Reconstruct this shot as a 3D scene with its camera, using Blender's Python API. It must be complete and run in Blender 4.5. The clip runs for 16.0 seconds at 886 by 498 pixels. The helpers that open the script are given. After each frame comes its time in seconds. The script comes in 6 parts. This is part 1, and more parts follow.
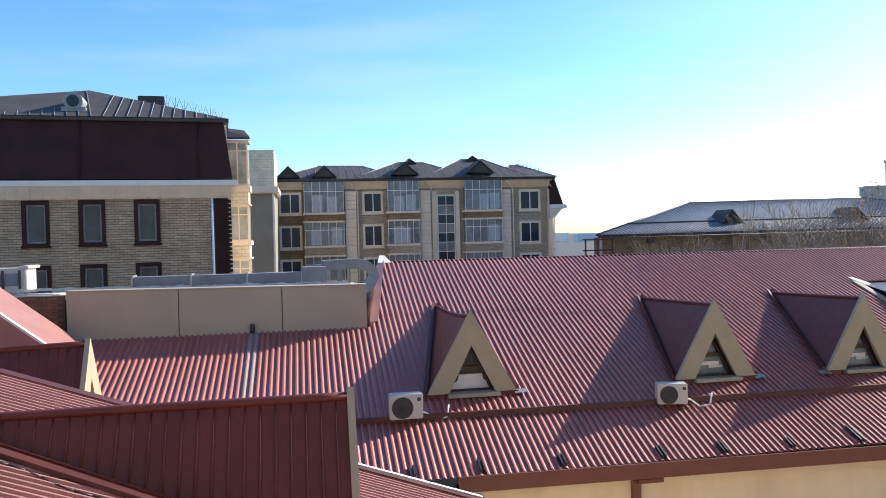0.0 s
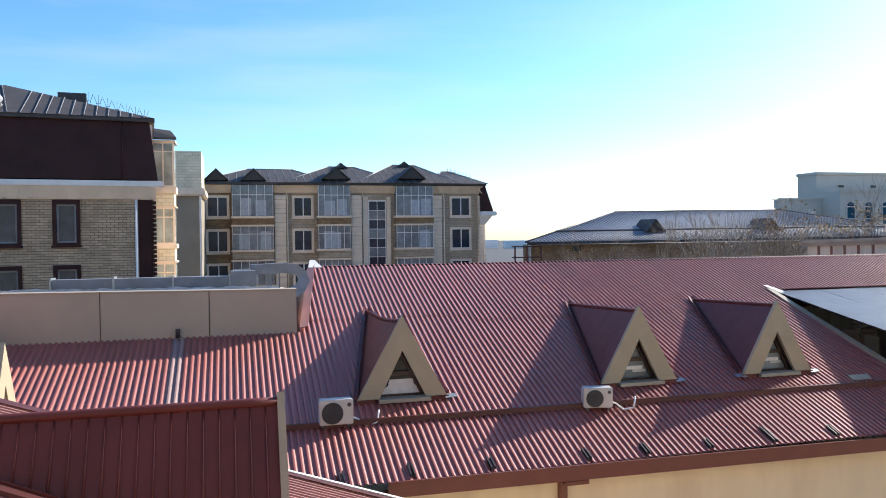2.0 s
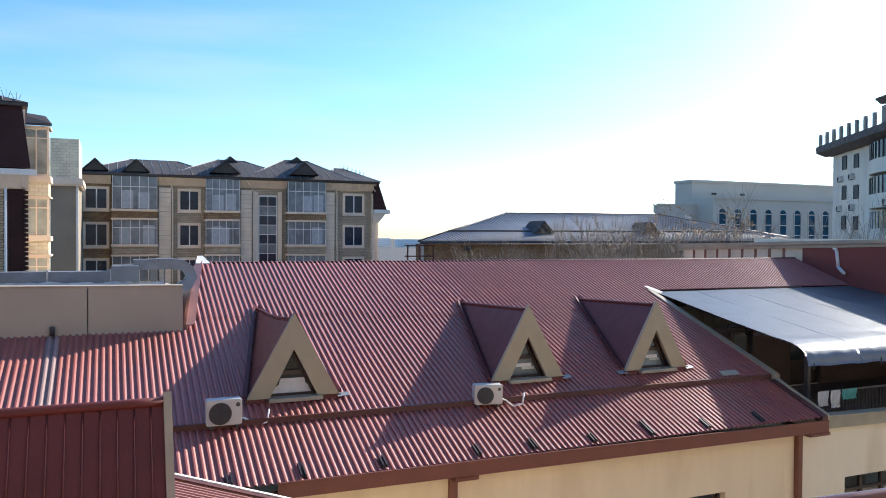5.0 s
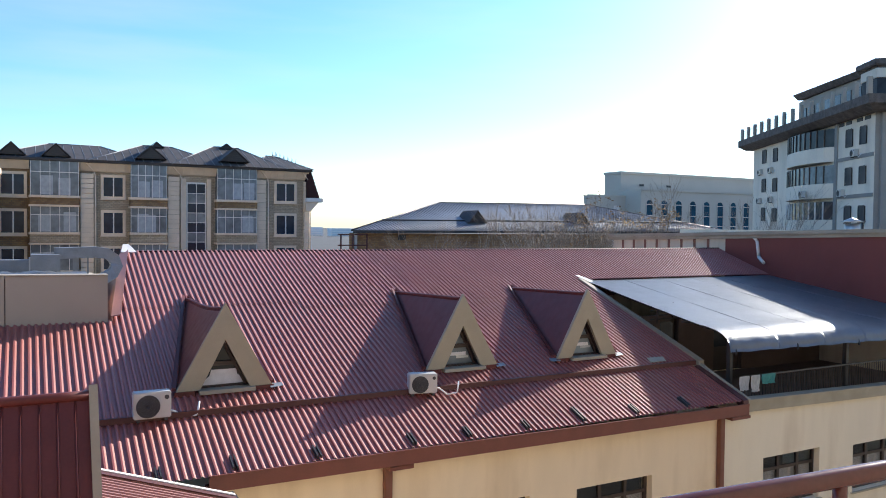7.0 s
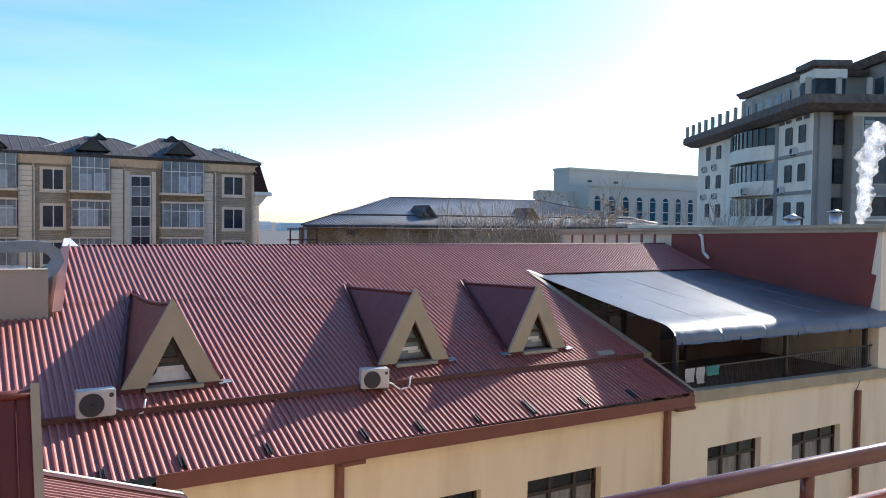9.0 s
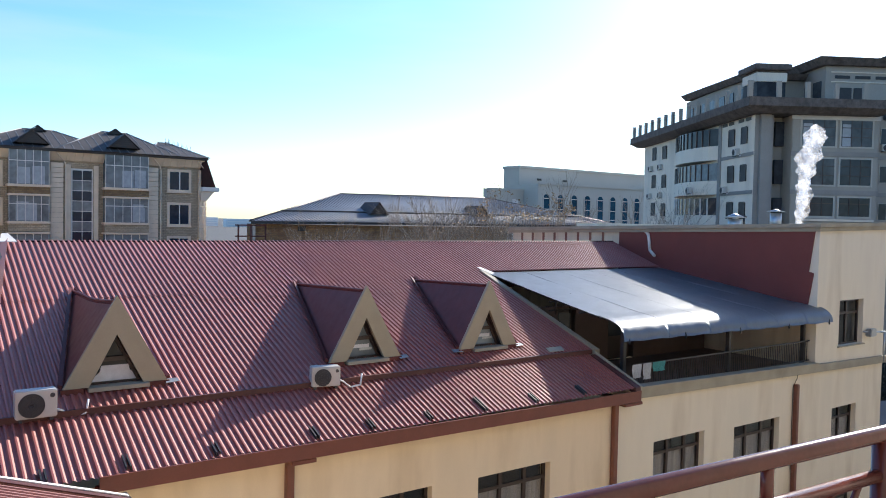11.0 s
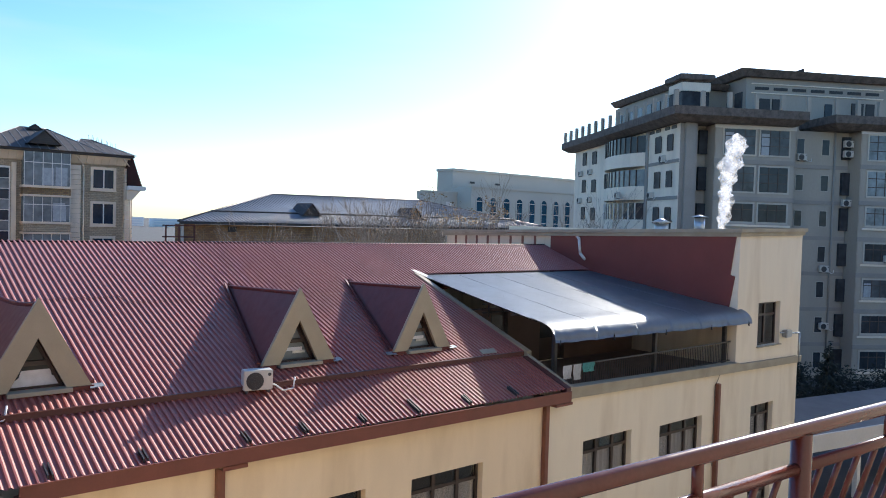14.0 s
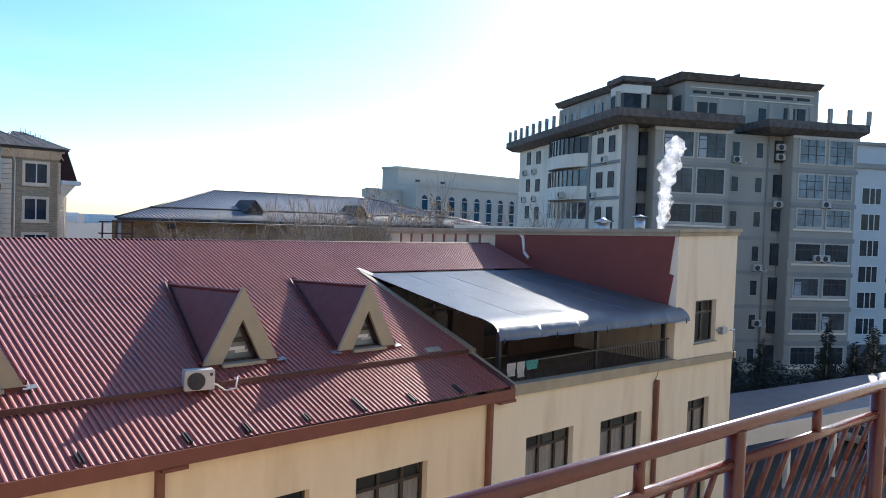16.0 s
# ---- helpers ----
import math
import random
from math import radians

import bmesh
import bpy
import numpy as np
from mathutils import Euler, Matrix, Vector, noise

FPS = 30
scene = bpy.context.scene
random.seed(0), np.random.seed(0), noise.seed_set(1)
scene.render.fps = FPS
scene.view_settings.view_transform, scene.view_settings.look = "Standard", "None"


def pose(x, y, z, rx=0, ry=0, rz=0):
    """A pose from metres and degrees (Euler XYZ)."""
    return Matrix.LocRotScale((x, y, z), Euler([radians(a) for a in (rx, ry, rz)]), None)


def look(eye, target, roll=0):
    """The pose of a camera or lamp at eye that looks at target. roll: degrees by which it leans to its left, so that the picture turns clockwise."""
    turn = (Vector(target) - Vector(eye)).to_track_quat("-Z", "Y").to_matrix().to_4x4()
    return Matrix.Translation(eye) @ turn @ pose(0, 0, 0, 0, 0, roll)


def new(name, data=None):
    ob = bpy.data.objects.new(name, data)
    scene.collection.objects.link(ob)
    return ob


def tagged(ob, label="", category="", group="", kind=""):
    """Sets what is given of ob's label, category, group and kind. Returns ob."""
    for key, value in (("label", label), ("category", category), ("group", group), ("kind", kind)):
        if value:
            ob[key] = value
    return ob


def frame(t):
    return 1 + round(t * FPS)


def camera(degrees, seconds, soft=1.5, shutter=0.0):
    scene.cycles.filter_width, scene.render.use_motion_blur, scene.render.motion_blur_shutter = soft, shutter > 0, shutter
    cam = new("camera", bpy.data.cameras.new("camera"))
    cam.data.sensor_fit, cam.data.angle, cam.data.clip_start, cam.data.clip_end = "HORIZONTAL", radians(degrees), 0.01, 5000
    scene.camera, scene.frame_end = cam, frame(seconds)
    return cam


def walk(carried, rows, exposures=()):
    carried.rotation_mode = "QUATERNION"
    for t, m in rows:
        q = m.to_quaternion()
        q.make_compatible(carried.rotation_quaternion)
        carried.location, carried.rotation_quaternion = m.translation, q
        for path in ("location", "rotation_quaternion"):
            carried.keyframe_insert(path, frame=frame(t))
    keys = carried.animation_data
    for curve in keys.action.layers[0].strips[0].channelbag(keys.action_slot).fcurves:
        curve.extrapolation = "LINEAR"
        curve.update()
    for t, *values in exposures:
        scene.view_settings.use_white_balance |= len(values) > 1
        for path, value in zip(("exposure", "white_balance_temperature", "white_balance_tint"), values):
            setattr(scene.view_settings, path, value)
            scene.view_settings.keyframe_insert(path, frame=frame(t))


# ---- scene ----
EYE = 13.0
cam = camera(59.8, 16.0, soft=0.95)
ROWS = [
    (0.0, 0.0, 0.0, 0.0, 88.9, 1.4, -10.23),
    (0.5, -0.012, -0.02, -0.005, 88.93, 1.23, -11.35),
    (1.0, -0.025, -0.037, -0.009, 88.95, 1.02, -12.59),
    (1.5, -0.038, -0.05, -0.011, 88.98, 0.88, -14.04),
    (2.0, -0.051, -0.061, -0.013, 89.25, 0.72, -15.39),
    (2.5, -0.065, -0.067, -0.014, 89.31, 0.57, -16.69),
    (3.0, -0.078, -0.071, -0.015, 89.23, 0.4, -18.16),
    (3.5, -0.09, -0.071, -0.016, 89.24, 0.17, -19.44),
    (4.0, -0.102, -0.069, -0.016, 89.24, -0.03, -20.83),
    (6.5, -0.151, -0.019, -0.021, 88.58, -0.55, -27.1),
    (7.0, -0.159, -0.005, -0.022, 88.36, -0.61, -28.37),
    (7.5, -0.166, 0.01, -0.024, 88.29, -0.7, -29.24),
    (8.0, -0.174, 0.024, -0.025, 88.21, -0.75, -29.97),
    (8.5, -0.181, 0.038, -0.027, 88.12, -0.8, -30.97),
    (9.0, -0.189, 0.05, -0.029, 88.02, -0.81, -32.07),
    (11.5, -0.237, 0.082, -0.029, 87.9, -1.21, -36.56),
    (12.0, -0.25, 0.081, -0.027, 87.94, -1.21, -37.32),
    (12.5, -0.263, 0.077, -0.024, 88.0, -1.27, -38.11),
    (13.0, -0.277, 0.071, -0.021, 88.08, -1.41, -38.98),
    (13.5, -0.291, 0.063, -0.016, 88.07, -1.53, -39.84),
    (14.0, -0.306, 0.054, -0.011, 88.15, -1.68, -40.74),
    (14.5, -0.319, 0.046, -0.006, 88.4, -1.9, -41.9),
    (15.0, -0.331, 0.039, -0.0, 88.34, -1.92, -42.82),
    (15.5, -0.34, 0.036, 0.004, 88.06, -1.89, -43.76),
    (16.0, -0.345, 0.039, 0.008, 88.13, -2.04, -44.83),]
walk(cam, [(t, pose(x, y, EYE + z, rx, ry, rz)) for t, x, y, z, rx, ry, rz in ROWS])

# ---- daylight ----
SUN_AZ, SUN_EL = radians(69.5), radians(27.5)
world = bpy.data.worlds.new("sky")
scene.world = world
world.use_nodes = True
wn = world.node_tree.nodes
sky = wn.new("ShaderNodeTexSky")
sky.sky_type = "NISHITA"
sky.sun_disc = False
sky.sun_elevation, sky.sun_rotation = SUN_EL, SUN_AZ
sky.air_density, sky.dust_density, sky.ozone_density = 1.0, 0.6, 3.0
wn["Background"].inputs["Strength"].default_value = 0.118
grade = wn.new("ShaderNodeHueSaturation")
grade.inputs["Hue"].default_value, grade.inputs["Saturation"].default_value = 0.498, 1.2
world.node_tree.links.new(sky.outputs[0], grade.inputs["Color"])
# cool white balance of the air and thin cirrus streaks
tint = wn.new("ShaderNodeMix")
tint.data_type, tint.blend_type = "RGBA", "MULTIPLY"
tint.inputs["Factor"].default_value = 1.0
tint.inputs["B"].default_value = (0.87, 1.0, 1.14, 1)
world.node_tree.links.new(grade.outputs[0], tint.inputs["A"])
wtc = wn.new("ShaderNodeTexCoord")
wmap = wn.new("ShaderNodeMapping")
wmap.inputs["Rotation"].default_value = (radians(14), radians(-10), 0)
wmap.inputs["Scale"].default_value = (1.0, 1.0, 7.0)
world.node_tree.links.new(wtc.outputs["Generated"], wmap.inputs["Vector"])
wisps = wn.new("ShaderNodeTexNoise")
wisps.inputs["Scale"].default_value, wisps.inputs["Detail"].default_value = 2.2, 7.0
world.node_tree.links.new(wmap.outputs[0], wisps.inputs["Vector"])
wr = wn.new("ShaderNodeMapRange")
wr.inputs["From Min"].default_value, wr.inputs["From Max"].default_value, wr.inputs["To Max"].default_value = 0.48, 0.72, 0.22
world.node_tree.links.new(wisps.outputs["Fac"], wr.inputs["Value"])
cirrus = wn.new("ShaderNodeMix")
cirrus.data_type = "RGBA"
cirrus.inputs["B"].default_value = (4.2, 4.4, 4.6, 1)
world.node_tree.links.new(wr.outputs["Result"], cirrus.inputs["Factor"])
world.node_tree.links.new(tint.outputs["Result"], cirrus.inputs["A"])
world.node_tree.links.new(cirrus.outputs["Result"], wn["Background"].inputs[0])
sun = new("sun", bpy.data.lights.new("sun", "SUN"))
sun.data.energy, sun.data.angle, sun.data.color = 5.0, radians(0.5), (1.0, 0.94, 0.85)
sun_way = Vector((math.sin(SUN_AZ) * math.cos(SUN_EL), math.cos(SUN_AZ) * math.cos(SUN_EL), math.sin(SUN_EL)))
sun.matrix_world = look(sun_way * 300, (0, 0, 0))
scene.view_settings.exposure = 0.95


# ---- materials ----
def material(name, colour, rough=0.7, metal=0.0, vary=0.12, scale=3.0, fine=60.0, bump=0.15, spec=0.5, stain=None, stain_scale=0.6, stain_amount=0.5, stretch=(1, 1, 1), per_piece=0.0):
    """A surface with broad and fine variation, relief, optional stains, at world size."""
    m = bpy.data.materials.new(name)
    m.use_nodes = True
    n, l = m.node_tree.nodes, m.node_tree.links
    b = n["Principled BSDF"]
    tc = n.new("ShaderNodeNewGeometry")
    mp = n.new("ShaderNodeMapping")
    mp.inputs["Scale"].default_value = stretch
    l.new(tc.outputs["Position"], mp.inputs["Vector"])

    def noise_at(s, detail=4.0):
        t = n.new("ShaderNodeTexNoise")
        t.inputs["Scale"].default_value, t.inputs["Detail"].default_value = s, detail
        l.new(mp.outputs[0], t.inputs["Vector"])
        return t.outputs["Fac"]

    def mix(fac, a, c, kind="MIX"):
        x = n.new("ShaderNodeMix")
        x.data_type, x.blend_type = "RGBA", kind
        for sock, v in ((x.inputs["Factor"], fac), (x.inputs["A"], a), (x.inputs["B"], c)):
            if hasattr(v, "links"):
                l.new(v, sock)
            else:
                sock.default_value = v
        return x.outputs["Result"]

    def ramp(fac, lo, hi):
        x = n.new("ShaderNodeMapRange")
        x.inputs["From Min"].default_value, x.inputs["From Max"].default_value = lo, hi
        l.new(fac, x.inputs["Value"])
        return x.outputs["Result"]

    c = (*colour, 1)
    dark = tuple(v * (1 - vary * 1.6) for v in colour) + (1,)
    light = tuple(min(1, v * (1 + vary)) for v in colour) + (1,)
    col = mix(ramp(noise_at(scale), 0.32, 0.68), dark, light)
    col = mix(0.35, col, mix(ramp(noise_at(fine, 2.0), 0.3, 0.7), dark, light))
    if per_piece:
        info = n.new("ShaderNodeObjectInfo")
        geo = n.new("ShaderNodeNewGeometry")
        add = n.new("ShaderNodeMath")
        add.operation = "ADD"
        l.new(info.outputs["Random"], add.inputs[0])
        l.new(geo.outputs["Random Per Island"], add.inputs[1])
        fr = n.new("ShaderNodeMath")
        fr.operation = "FRACT"
        l.new(add.outputs[0], fr.inputs[0])
        col = mix(fr.outputs[0], mix(1.0, col, (1 - per_piece,) * 3 + (1,), "MULTIPLY"), mix(1.0, col, (1 + per_piece,) * 3 + (1,), "MULTIPLY"))
    if stain:
        col = mix(mix(1.0, (stain_amount,) * 3 + (1,), ramp(noise_at(stain_scale, 6.0), 0.5, 0.72), "MULTIPLY"), col, (*stain, 1))
    l.new(col, b.inputs["Base Color"])
    rg = n.new("ShaderNodeMapRange")
    rg.inputs["To Min"].default_value, rg.inputs["To Max"].default_value = max(0.02, rough - 0.1), min(1, rough + 0.1)
    l.new(noise_at(scale * 2.3), rg.inputs["Value"])
    l.new(rg.outputs["Result"], b.inputs["Roughness"])
    b.inputs["Metallic"].default_value = metal
    b.inputs["Specular IOR Level"].default_value = spec
    if bump:
        bp = n.new("ShaderNodeBump")
        bp.inputs["Strength"].default_value, bp.inputs["Distance"].default_value = bump, 0.01
        l.new(noise_at(fine), bp.inputs["Height"])
        l.new(bp.outputs[0], b.inputs["Normal"])
    return m


def glass(name, colour=(0.02, 0.03, 0.04), rough=0.05):
    """Dark reflecting window glass in front of an unlit room."""
    m = material(name, colour, rough=0.12, vary=0.3, scale=0.5, fine=2.0, bump=0.02, spec=0.28)
    return m


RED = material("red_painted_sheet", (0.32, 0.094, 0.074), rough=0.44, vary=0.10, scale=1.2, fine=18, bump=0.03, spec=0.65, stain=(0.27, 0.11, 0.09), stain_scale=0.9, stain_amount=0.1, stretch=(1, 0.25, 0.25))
RED.node_tree.nodes["Principled BSDF"].inputs["Coat Weight"].default_value = 0.2
RED.node_tree.nodes["Principled BSDF"].inputs["Coat Roughness"].default_value = 0.42
RED_TRIM = material("red_trim_sheet", (0.085, 0.024, 0.021), rough=0.5, vary=0.12, scale=2, fine=25, bump=0.04)
# Dormer sheet red is darkened to hold the shade on the cheeks.
DORMER_RED = material("shade_dark_dormer_sheet", (0.115, 0.026, 0.021), rough=0.5, spec=0.35, vary=0.12, scale=2, fine=25, bump=0.04)
EAVE_RED = material("red_brown_eave_sheet", (0.17, 0.05, 0.036), rough=0.42, vary=0.12, scale=2, fine=25, bump=0.04)
RED_CLAD = material("red_cladding", (0.17, 0.036, 0.028), rough=0.55, vary=0.10, scale=0.8, fine=20, bump=0.05)
FADED = material("faded_sheet_paint", (0.30, 0.20, 0.185), rough=0.6, spec=0.3, vary=0.1, scale=1.5, fine=20, bump=0.03)
# Sun on the wing slopes is put into this paler red; hip flashing shares it.
PALE_RED = material("pale_red_sheet", (0.33, 0.158, 0.138), rough=0.45, vary=0.10, scale=1.5, fine=20, bump=0.04)
CREAM = material("cream_plaster", (0.78, 0.635, 0.455), rough=0.9, vary=0.06, scale=0.7, fine=80, bump=0.12, stain=(0.42, 0.31, 0.19), stain_scale=0.7, stain_amount=0.45, stretch=(1.6, 1.6, 0.35))
CREAM_LIGHT = material("light_cream_plaster", (0.78, 0.69, 0.545), rough=0.9, vary=0.06, scale=0.7, fine=80, bump=0.12, stain=(0.42, 0.33, 0.22), stain_scale=0.7, stain_amount=0.45, stretch=(1.6, 1.6, 0.3))
# Dark brown holds the canopy's shade on the terrace wall and floor.
TERRACE_SHADE = material("shade_darkened_terrace", (0.12, 0.078, 0.06), rough=0.8, vary=0.15, scale=1, fine=40, bump=0.1)
CREAM_PALE = material("pale_plaster", (0.66, 0.57, 0.43), rough=0.9, vary=0.07, scale=0.8, fine=70, bump=0.12, stain=(0.36, 0.28, 0.2), stain_scale=0.9, stain_amount=0.55, stretch=(2, 2, 0.3))
TRIM = material("beige_dormer_trim", (0.36, 0.305, 0.205), rough=0.6, vary=0.06, scale=2, fine=40, bump=0.05)
PANEL = material("beige_panel", (0.38, 0.325, 0.25), rough=0.6, vary=0.05, scale=1.0, fine=40, bump=0.05, stain=(0.40, 0.32, 0.25), stain_amount=0.4)
LEDGE = material("grey_beige_ledge", (0.36, 0.32, 0.24), rough=0.85, vary=0.12, scale=1.5, fine=50, bump=0.15, stain=(0.2, 0.17, 0.13), stain_amount=0.5)
BROWN = material("brown_window_frame", (0.045, 0.028, 0.022), rough=0.45, vary=0.15, scale=3, fine=40, bump=0.03)
PIPE = material("brown_downpipe", (0.19, 0.07, 0.045), rough=0.45, vary=0.12, scale=4, fine=40, bump=0.03)
GLASS = glass("window_glass", (0.035, 0.042, 0.05))
# Reflected sky is put into this pale pane colour.
GLASS_SKY = glass("sky_toned_glass", (0.2, 0.235, 0.25))
GLASS_BLUE = glass("blue_window_glass", (0.022, 0.034, 0.055))
GLASS_TEAL = glass("teal_window_glass", (0.012, 0.055, 0.085))
GLASS_ARCH = material("dark_teal_arch_glass", (0.012, 0.06, 0.10), rough=0.4, vary=0.3, scale=0.5, fine=2, bump=0.0, spec=0.08)
# Paler glass: curtains on the tower, reflected trees and sky on the brick house.
GLASS_DULL = glass("paler_window_glass", (0.085, 0.092, 0.098))
# Carport sheet darkened towards blue-grey for the shade lying on it.
PORT_ROOF = material("shade_blue_grey_sheet", (0.075, 0.08, 0.095), rough=0.5, vary=0.12, scale=0.6, fine=10, bump=0.05, spec=0.4)
GLASS_BAY = glass("balcony_glass", (0.19, 0.205, 0.215))
MIRROR = material("reflecting_glass", (0.10, 0.11, 0.125), rough=0.1, metal=0.6, vary=0.2, scale=1.1, fine=5, bump=0.02)
GALV_DULL = material("dull_galvanised_sheet", (0.22, 0.235, 0.255), rough=0.55, metal=0.3, vary=0.14, scale=3, fine=30, bump=0.05)
# Brick colour darkened for the shade below the side wing's cornice.
SHADED_BRICK = material("shaded_grey_brown_brick", (0.26, 0.22, 0.165), rough=0.9, vary=0.12, scale=0.8, fine=20, bump=0.2)
CURTAIN_FAR = material("far_net_curtain", (0.36, 0.38, 0.40), rough=0.6, vary=0.15, scale=3, fine=20, bump=0.0)
WINDOW_DARK = material("dark_far_glass", (0.05, 0.052, 0.058), rough=0.5, vary=0.3, scale=0.5, fine=2, bump=0.0, spec=0.12)
# Air haze over the far blocks is put into these pale colours.
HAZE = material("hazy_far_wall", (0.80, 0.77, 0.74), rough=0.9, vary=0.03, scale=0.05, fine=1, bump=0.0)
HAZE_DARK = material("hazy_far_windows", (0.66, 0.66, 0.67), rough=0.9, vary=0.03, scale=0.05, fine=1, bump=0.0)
CURTAIN = material("net_curtain", (0.72, 0.60, 0.55), rough=0.9, vary=0.15, scale=8, fine=40, bump=0.1, stretch=(6, 6, 0.3))
WHITE_AC = material("white_enamel", (0.52, 0.50, 0.46), rough=0.4, vary=0.05, scale=3, fine=40, bump=0.02)
GREY_DARK = material("dark_grille", (0.05, 0.05, 0.055), rough=0.5, vary=0.15, scale=6, fine=60, bump=0.05)
GALV = material("galvanised_sheet", (0.44, 0.46, 0.48), rough=0.36, metal=0.75, vary=0.12, scale=3, fine=30, bump=0.05)
CANOPY = material("grey_canopy_sheet", (0.30, 0.325, 0.36), rough=0.38, metal=0.4, vary=0.06, scale=1.0, fine=15, bump=0.03)
BLACK = material("black_iron", (0.03, 0.028, 0.028), rough=0.5, vary=0.2, scale=5, fine=50, bump=0.04)
RAIL = material("red_brown_rail_paint", (0.105, 0.027, 0.023), rough=0.22, spec=0.55, vary=0.14, scale=6, fine=80, bump=0.02, stain=(0.09, 0.035, 0.03), stain_scale=9, stain_amount=0.5)
BRICK = material("yellow_facing_brick", (0.46, 0.33, 0.215), rough=0.9, vary=0.18, scale=0.8, fine=40, bump=0.3, per_piece=0.17)
BRICK_RED = material("red_brick", (0.28, 0.13, 0.08), rough=0.9, vary=0.2, scale=3, fine=40, bump=0.3, per_piece=0.2)
BRICK_TAN = material("tan_brick", (0.42, 0.30, 0.155), rough=0.9, vary=0.18, scale=0.9, fine=30, bump=0.3, per_piece=0.18)
MORTAR = material("dark_mortar", (0.13, 0.10, 0.075), rough=0.95, vary=0.15, scale=3, fine=60, bump=0.2)
STONE_TRIM = material("cream_stone_trim", (0.76, 0.61, 0.46), rough=0.85, vary=0.08, scale=1.2, fine=50, bump=0.1)
WHITE_TRIM = material("white_trim", (0.72, 0.68, 0.63), rough=0.6, vary=0.05, scale=2, fine=40, bump=0.03)
MANSARD = material("dark_brown_mansard", (0.045, 0.018, 0.015), rough=0.75, spec=0.2, vary=0.2, scale=1, fine=20, bump=0.1)
SLATE = material("dark_seam_roof", (0.07, 0.062, 0.06), rough=0.7, vary=0.2, scale=1.0, fine=15, bump=0.06, spec=0.25)
SEAM = material("pale_roof_seam", (0.25, 0.25, 0.26), rough=0.5, vary=0.1, scale=2, fine=20, bump=0.03)
GREY_ROOF = material("grey_ribbed_roof", (0.115, 0.125, 0.145), rough=0.5, vary=0.1, scale=0.4, fine=8, bump=0.05, metal=0.0, spec=0.35)
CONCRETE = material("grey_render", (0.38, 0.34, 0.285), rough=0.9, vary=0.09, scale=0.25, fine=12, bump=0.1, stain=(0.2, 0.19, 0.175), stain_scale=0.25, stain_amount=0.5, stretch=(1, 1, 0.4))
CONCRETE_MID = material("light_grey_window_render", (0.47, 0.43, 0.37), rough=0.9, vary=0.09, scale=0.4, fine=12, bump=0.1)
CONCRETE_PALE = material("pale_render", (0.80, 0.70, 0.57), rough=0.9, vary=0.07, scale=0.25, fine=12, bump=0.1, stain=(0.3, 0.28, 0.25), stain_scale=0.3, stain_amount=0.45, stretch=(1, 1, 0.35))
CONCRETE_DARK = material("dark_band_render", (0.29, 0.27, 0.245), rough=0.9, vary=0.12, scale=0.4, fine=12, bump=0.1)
SHINGLE = material("mottled_shingle_fascia", (0.13, 0.105, 0.09), rough=0.9, vary=0.35, scale=2.2, fine=14, bump=0.3)
WHITE_WALL = material("white_far_render", (0.60, 0.58, 0.55), rough=0.9, vary=0.06, scale=0.3, fine=8, bump=0.05)
ARCH_WALL = material("grey_beige_far_render", (0.47, 0.435, 0.375), rough=0.9, vary=0.05, scale=0.15, fine=6, bump=0.05)
ASPHALT = material("asphalt", (0.06, 0.06, 0.062), rough=0.9, vary=0.2, scale=0.3, fine=30, bump=0.2, stain=(0.1, 0.1, 0.1), stain_scale=0.2)
BARK = material("grey_brown_bark", (0.30, 0.25, 0.20), rough=0.9, vary=0.25, scale=6, fine=40, bump=0.3)
DRY_LEAF = material("dry_brown_leaf", (0.30, 0.17, 0.06), rough=0.8, vary=0.3, scale=2, fine=30, bump=0.1, per_piece=0.3)
CONIFER = material("dark_conifer", (0.018, 0.024, 0.016), rough=0.8, vary=0.35, scale=1.5, fine=20, bump=0.2, per_piece=0.35)
CAR_WHITE = material("white_car_paint", (0.65, 0.65, 0.66), rough=0.25, vary=0.03, scale=2, fine=20, bump=0.0)
RUBBER = material("rubber", (0.02, 0.02, 0.02), rough=0.8, vary=0.2, scale=5, fine=50, bump=0.1)
CLOTH_WHITE = material("white_washing", (0.7, 0.7, 0.7), rough=0.9, vary=0.1, scale=6, fine=60, bump=0.1)
CLOTH_TEAL = material("teal_washing", (0.12, 0.42, 0.40), rough=0.9, vary=0.1, scale=6, fine=60, bump=0.1)


# ---- building blocks ----
def Z(z):
    return EYE + z


def part(name, bm, mat, parent=None, label=""):
    me = bpy.data.meshes.new(name)
    bm.normal_update()
    bm.to_mesh(me)
    bm.free()
    me.materials.append(mat)
    ob = new(name, me)
    if parent is not None:
        ob.parent = parent
    if label:
        ob["label"] = label
    return ob


def shared(name, me, parent, m):
    ob = new(name, me)
    ob.parent = parent
    ob.matrix_basis = m
    return ob


def mesh_of(name, bm, mat):
    me = bpy.data.meshes.new(name)
    bm.normal_update()
    bm.to_mesh(me)
    bm.free()
    me.materials.append(mat)
    return me


def empty(name, label, category, m=None, group="", kind=""):
    ob = new(name)
    ob.empty_display_size = 0.2
    if m is not None:
        ob.matrix_basis = m
    return tagged(ob, label, category, group, kind)


